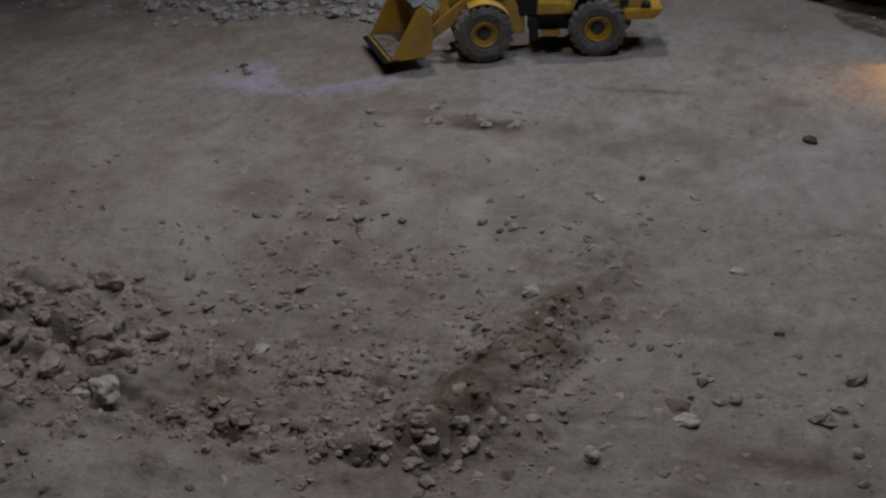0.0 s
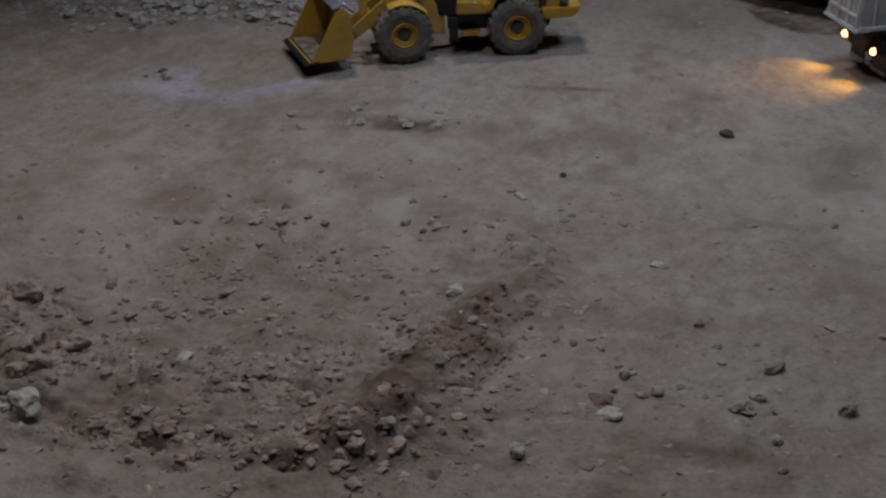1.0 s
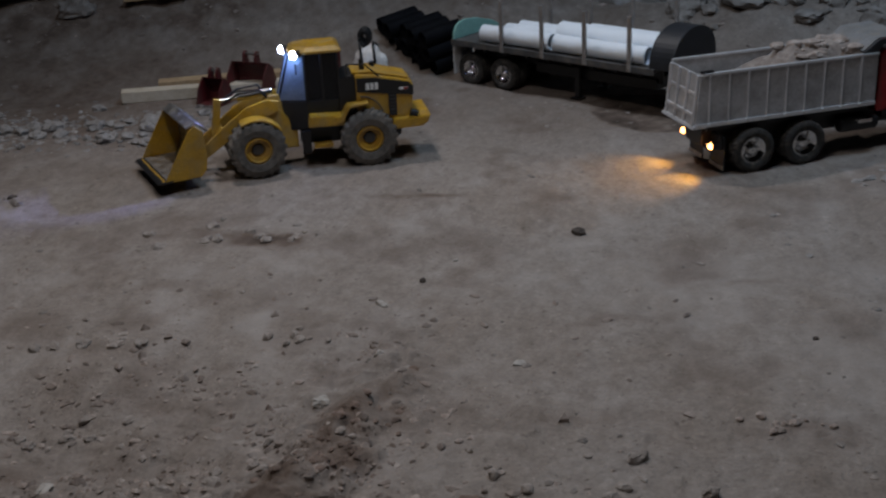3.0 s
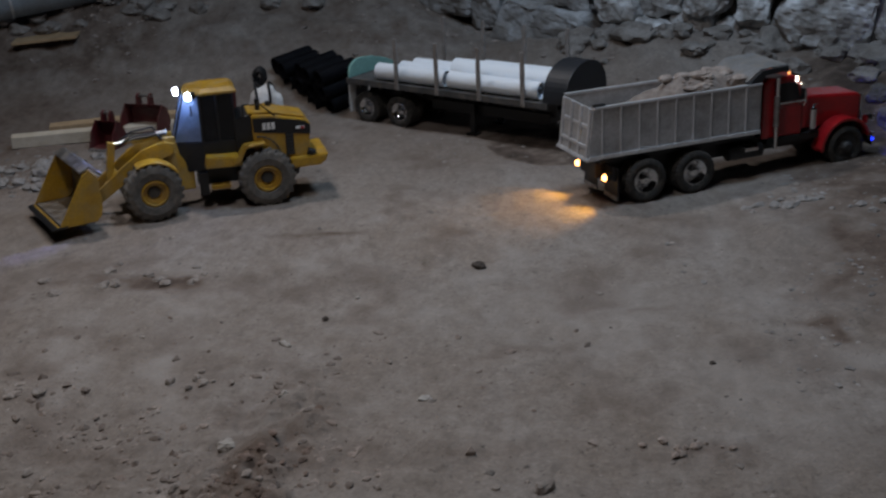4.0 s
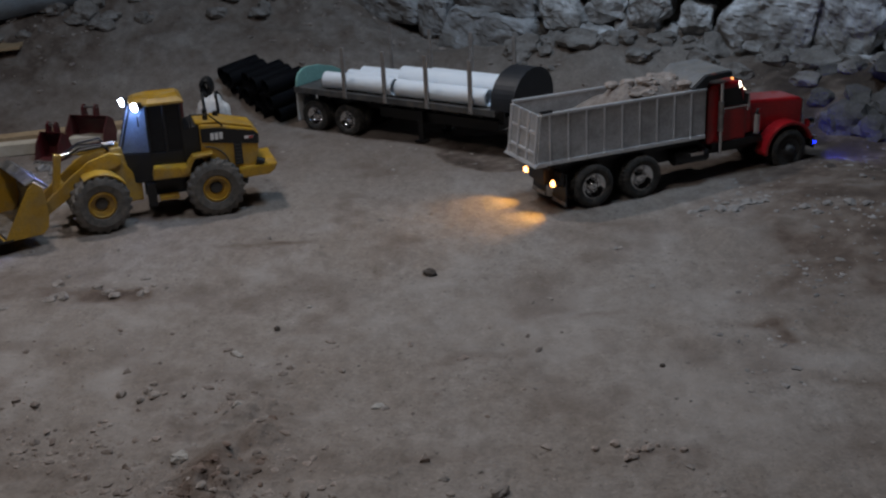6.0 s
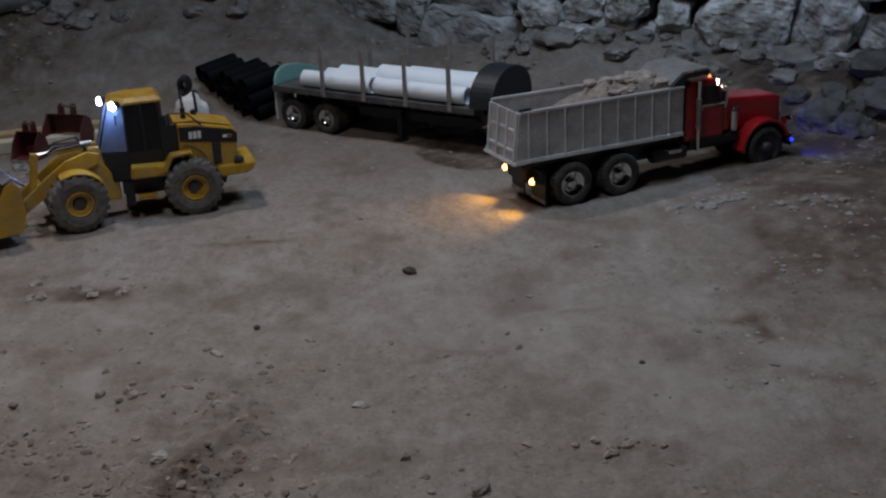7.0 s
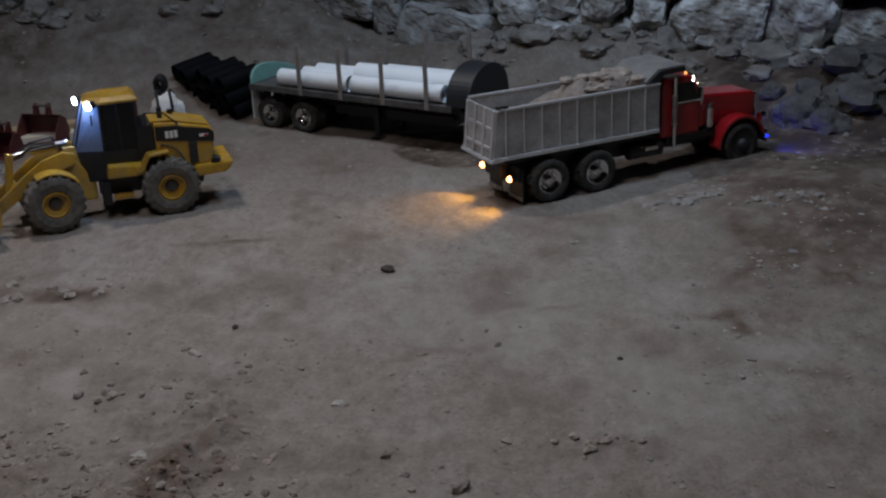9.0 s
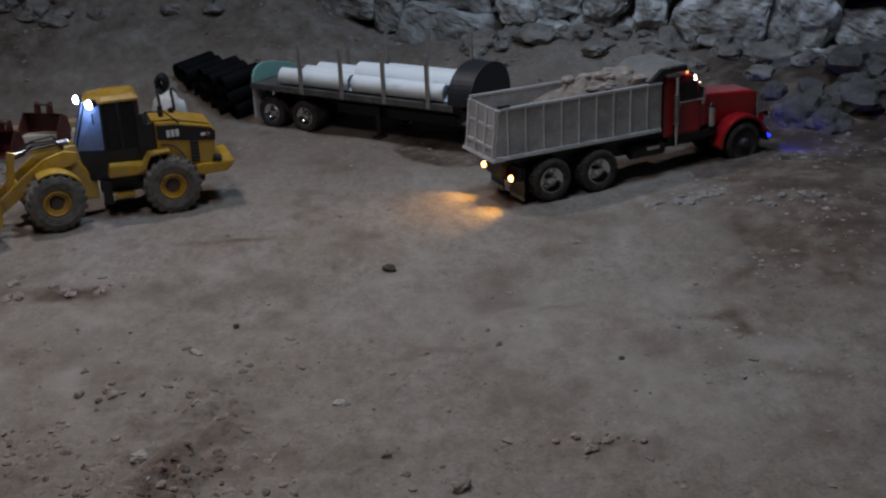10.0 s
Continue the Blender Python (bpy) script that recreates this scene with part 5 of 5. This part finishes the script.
# white sack with black straps, and a black coiled hose above it
sack = thing("white_sack", Matrix.Translation(on(-0.56, 2.66, 0.0)), "slumped white sack with black straps behind the loader", "sack")
b = bmesh.new()
bmesh.ops.create_icosphere(b, subdivisions=4, radius=1.0)
for v in b.verts:
    c = v.co
    k = 1 + 0.16 * noise.noise(c * 2.2 + Vector((3, 1, 7))) + 0.05 * noise.noise(c * 6)
    v.co = Vector((c.x * 0.042 * k + 0.012, c.y * 0.034 * k, max(-0.0, (c.z * 0.078 * k + 0.068))))
part("bag", b, WHITE, sack, smooth=True)
for x in (-0.016, 0.014):
    pts = [(x + 0.012 + 0.004 * math.sin(3 * t), -0.037 * math.cos(t), 0.068 + 0.083 * math.sin(t)) for t in [radians(-40 + 13 * i) for i in range(17)]]
    part("strap", sweep(pts, 0.0032, 8), BLACK, sack, "black strap")
coil = thing("hose_coil", Matrix.Translation(on(-0.575, 2.74, 0.0)), "black coiled hose leaning behind the white sack", "hose")
for k in range(4):
    pts = [(0.0095 * math.cos(t), 0.007 * k, 0.145 + 0.016 * math.sin(t)) for t in [2 * math.pi * i / 24 for i in range(25)]]
    part("loop", sweep(pts, 0.0062, 8), BLACK, coil)
part("tail", sweep([(0.0, 0.004, 0.132), (-0.01, 0.006, 0.06), (-0.012, 0.008, -0.01)], 0.0042, 8), BLACK, coil)
post = new("wooden_stub", finish(box(-0.006, 0.006, -0.006, 0.006, -0.01, 0.13, 0.001), "wooden_stub", DARKRED))
post.matrix_world = Matrix.Translation(on(-0.625, 2.68))
tagged(post, "dark red stub post beside the white sack", "post")

# big grey pipe on the bank, boards and a red frame
big = thing("drain_pipe", Matrix.Translation((0, 0, 0)), "thick grey-blue pipe lying across rubble on the bank", "pipe")
p0, p1 = Vector((-1.65, 3.07, 0.236)), Vector((-0.88, 3.435, 0.322))
part("barrel", rod(p0, p1, 0.062, 40, bevel=0.002), GREYPIPE, big, smooth=False)
dv = (p1 - p0).normalized()
for k in (0.42, 0.97):
    q = p0.lerp(p1, k)
    part("band", rod(q, q + dv * 0.006, 0.0632, 40), ALU_EDGE, big, "bright metal band")
for k, (x, y) in enumerate(((-1.42, 3.10), (-1.0, 3.32))):
    loose_stone("rubble_stone", x, y, 0.05, 320 + k, RUBBLE, "angular stone under the grey pipe", "rubble on the bank")
plank("board", on(-1.30, 3.165, 0.002), on(-1.135, 3.19, 0.002), 0.09, 0.008, TAN, "short brown board lying on the bank")
frame_red = thing("red_frame", Matrix.Translation(on(-1.44, 3.17)), "dark red metal frame standing on the bank", "frame")
part("plate", box(-0.045, 0.035, 0.0, 0.012, 0.012, 0.07, 0.002), DARKRED, frame_red)
part("leg", box(-0.004, 0.004, -0.002, 0.006, -0.01, 0.03, 0.001), DARKRED, frame_red)
part("leg", box(0.022, 0.03, 0.008, 0.014, -0.01, 0.03, 0.001), DARKRED, frame_red)

# ---------------------------------------------------------------- stones and clods on the ground
PALE = mat("pale_stone", (0.46, 0.435, 0.405), (0.34, 0.315, 0.29), 40, 0.9, bump=0.001)
DARKSTONE = mat("dark_damp_stone", (0.07, 0.055, 0.045), (0.045, 0.035, 0.03), 40, 0.8, bump=0.001)


def stone(x, y, size, seed, material, label, group="stones on the soil", flat=0.6, sink=0.32):
    return loose_stone("stone", x, y, size, seed, material, label, group, flat, sink)


DARK, LIGHT, EARTH = "dark damp stone lying on packed soil", "pale stone lying on packed soil", "brown earth clod at the dug hole"
stone(-0.062, 1.926, 0.014, 401, DARKSTONE, DARK, flat=0.4)
stone(-0.343, 1.634, 0.008, 402, PALE, LIGHT)
stone(-0.335, 1.625, 0.006, 403, PALE, LIGHT)
stone(-0.253, 1.806, 0.005, 404, PALE, LIGHT)
stone(-0.124, 1.458, 0.010, 405, PALE, LIGHT, flat=0.3)
stone(0.73, 2.347, 0.012, 406, DARKSTONE, DARK, flat=0.35)
stone(0.266, 1.539, 0.005, 407, DARKSTONE, DARK)
stone(-0.294, 1.726, 0.006, 408, DARKSTONE, DARK)
stone(-0.774, 1.002, 0.019, 409, PALE, "large pale stone at the hole's rim", flat=0.9, sink=0.1)
stone(-0.80, 0.995, 0.012, 410, PALE, LIGHT, flat=0.8)
stone(-1.123, 2.058, 0.012, 411, DARKSTONE, DARK, flat=0.4)
stone(-0.15, 1.134, 0.015, 412, DAMPCLOD, "dark brown clod half sunk in soil", flat=0.6, sink=0.5)
stone(-0.137, 1.108, 0.012, 413, PALE, LIGHT)
stone(-0.22, 1.018, 0.010, 414, PALE, LIGHT, flat=0.8)
stone(-0.671, 1.183, 0.010, 415, PALE, LIGHT, flat=0.35)
stone(-0.309, 1.45, 0.010, 416, PALE, LIGHT)
stone(-0.366, 1.341, 0.010, 417, PALE, LIGHT)


def cluster(cx, cy, sx, sy, count, sizes, material, label, group, seed, turn=0.0, flat=0.75, sink=0.32):
    q = random.Random(seed)
    a = radians(turn)
    for k in range(count):
        u, v = q.gauss(0, sx), q.gauss(0, sy)
        stone(cx + u * math.cos(a) - v * math.sin(a), cy + u * math.sin(a) + v * math.cos(a), q.choice(sizes), seed * 100 + k, material, label, group, flat, sink)


cluster(-0.93, 1.11, 0.07, 0.045, 46, (0.006, 0.009, 0.012, 0.016, 0.02), CLOD, EARTH, "clods round the hole", 51, 0, 0.75, 0.4)
cluster(-0.57, 0.955, 0.07, 0.018, 30, (0.004, 0.005, 0.007, 0.009, 0.012), CLOD, EARTH, "clods round the hole", 52, -8, 0.7, 0.5)
cluster(-0.40, 0.985, 0.07, 0.03, 44, (0.004, 0.005, 0.006, 0.008, 0.010), CLOD, "brown earth clod on the ridge", "clods round the hole", 53, 20, 0.65, 0.5)
cluster(-0.69, 1.31, 0.06, 0.03, 16, (0.004, 0.006, 0.009, 0.011), PEBBLE, "grey-brown stone in the dug hole", "stones in the hole", 54, 0, 0.6, 0.55)
cluster(-0.45, 1.18, 0.07, 0.05, 26, (0.004, 0.006, 0.008, 0.011), PEBBLE, "grey-brown stone in the dug hole", "stones in the hole", 55, 0, 0.6, 0.55)
cluster(-0.78, 1.50, 0.07, 0.03, 12, (0.006, 0.008, 0.012), PEBBLE, "grey-brown stone near the dug hole", "stones in the hole", 56, 0, 0.6, 0.55)
cluster(-0.62, 1.87, 0.08, 0.025, 16, (0.006, 0.009, 0.013), PEBBLE, "grey-brown stone on packed soil", "stones on the soil", 57, 15, 0.5, 0.5)
cluster(-1.13, 2.03, 0.02, 0.015, 5, (0.006, 0.009), PEBBLE, "grey-brown stone on packed soil", "stones on the soil", 58)
cluster(0.477, 2.135, 0.04, 0.015, 14, (0.006, 0.009, 0.013), GRAVEL, "grey broken stone beside the truck", "stones by the truck", 59, 10, 0.6, 0.5)
cluster(0.64, 2.07, 0.06, 0.02, 9, (0.006, 0.009, 0.012), GRAVEL, "grey broken stone beside the truck", "stones by the truck", 60, 0, 0.6, 0.5)
cluster(0.227, 1.31, 0.03, 0.012, 12, (0.003, 0.005, 0.007), CLOD, "brown earth clod on packed soil", "stones on the soil", 61)
cluster(-0.45, 1.53, 0.02, 0.03, 8, (0.005, 0.008), PEBBLE, "grey-brown stone on packed soil", "stones on the soil", 62)
cluster(-0.315, 1.27, 0.03, 0.10, 24, (0.003, 0.005, 0.007), DAMPCLOD, "dark damp earth clod on the ridge", "clods round the hole", 63, -16, 0.6, 0.5)
cluster(-0.02, 1.17, 0.08, 0.05, 12, (0.005, 0.008, 0.012), PEBBLE, "grey-brown stone on packed soil", "stones on the soil", 64)
cluster(-1.0, 2.48, 0.12, 0.06, 40, (0.008, 0.012, 0.016, 0.02), GRAVEL, "grey broken stone heaped at the bank", "grey stones at the bank", 65, 5, 0.6, 0.2)
cluster(-1.3, 2.48, 0.14, 0.07, 34, (0.008, 0.012, 0.016, 0.02), GRAVEL, "grey broken stone heaped at the bank", "grey stones at the bank", 66, 5, 0.6, 0.2)


def scatter(name, xy, sizes, material, label, seed, flat=0.7):
    """Many small stones as one mesh, each sunk a little into the soil."""
    g = np.random.default_rng(seed)
    shapes = []
    for k in range(8):
        b = rough_stone((1, 1, 1), 900 + seed + k, 1, 0.8)
        shapes.append((np.array([v.co[:] for v in b.verts]), np.array([[v.index for v in f.verts] for f in b.faces])))
        b.free()
    z = height(xy[:, 0], xy[:, 1])
    vs, fs, base = [], [], 0
    for i in range(len(xy)):
        v, f = shapes[i % 8]
        a = g.uniform(0, 6.28)
        r = np.array([[math.cos(a), -math.sin(a), 0], [math.sin(a), math.cos(a), 0], [0, 0, 1]])
        s = sizes[i] * np.array([g.uniform(0.8, 1.3), g.uniform(0.7, 1.1), flat * g.uniform(0.7, 1.2)])
        vs.append((v * s) @ r.T + np.array([xy[i, 0], xy[i, 1], z[i] - g.uniform(0.0, 0.45) * s[2]]))
        fs.append(f + base)
        base += len(v)
    me = bpy.data.meshes.new(name)
    me.from_pydata(np.concatenate(vs).tolist(), [], np.concatenate(fs).tolist())
    me.materials.append(material)
    return tagged(new(name, me), label, "stones", kind="stuff")


def sow(count, x0, x1, y0, y1, density, seed):
    g = np.random.default_rng(seed)
    p = np.stack([g.uniform(x0, x1, count), g.uniform(y0, y1, count)], -1)
    return p[g.uniform(0, 1, count) < density(p[:, 0], p[:, 1])]


def near_hole(x, y):
    return np.clip((heap(x, y) + 0.6 * blob(x, y, -0.6, 1.2, 0.3, 0.25)) * np.clip(0.55 + 1.1 * vnoise(x, y, 0.07, 45), 0, 1) + 0.02, 0, 1)


g0 = np.random.default_rng(3)
xy = sow(36000, -1.25, 0.1, 0.75, 1.75, near_hole, 1)
turned = damp_and_shade(xy[:, 0], xy[:, 1]) > 0.6
dug = xy[turned]
scatter("damp_soil_crumbs", dug, 0.0013 + 0.006 * g0.random(len(dug)) ** 4, DAMPCLOD, "dark damp soil crumbs on the ridge", 3)
xy = xy[~turned]
scatter("loose_soil_crumbs", xy, 0.0013 + 0.0075 * g0.random(len(xy)) ** 4.5, CLOD, "brown soil crumbs and small clods round the hole", 1)
patchy = lambda x, y: np.clip(0.06 + 0.7 * np.clip(vnoise(x, y, 0.14, 41) + 0.6 * vnoise(x, y, 0.05, 42), 0, 1) ** 1.5, 0, 1) * (1 - 0.6 * blob(x, y, 0.05, 1.8, 0.35, 0.3))
xy = sow(17000, -2.0, 1.2, 0.85, 2.75, patchy, 2)
scatter("pebbles", xy, 0.0011 + 0.006 * g0.random(len(xy)) ** 5, PEBBLE, "small brown-grey pebbles on packed soil", 2, 0.5)
bankside = lambda x, y: np.clip(4 * height(x, y), 0, 1) * np.clip(0.35 + 0.6 * vnoise(x, y, 0.12, 43), 0, 1)
xy = sow(9000, -1.9, 0.6, 2.55, 3.6, bankside, 4)
scatter("bank_clods", xy, 0.002 + 0.010 * g0.random(len(xy)) ** 4, CLOD, "brown clods and small stones on the earth bank", 4, 0.7)
gravelly = lambda x, y: np.clip(blob(x, y, -1.08, 2.48, 0.26, 0.1, 4) + blob(x, y, -1.5, 2.46, 0.3, 0.12, 4), 0, 1)
xy = sow(3500, -1.9, -0.7, 2.25, 2.75, gravelly, 5)
scatter("gravel", xy, 0.003 + 0.008 * g0.random(len(xy)) ** 2, GRAVEL, "grey crushed stone heaped at the bank's foot", 5, 0.6)
xy = sow(4200, 0.2, 1.15, 1.45, 2.95, lambda x, y: step(0.2, 0.5, x) * np.clip(0.15 + 0.8 * vnoise(x, y, 0.13, 44), 0, 1), 6)
scatter("gravel", xy, 0.0018 + 0.0065 * g0.random(len(xy)) ** 3, GRAVEL, "grey crushed stone scattered beside the truck", 6, 0.6)
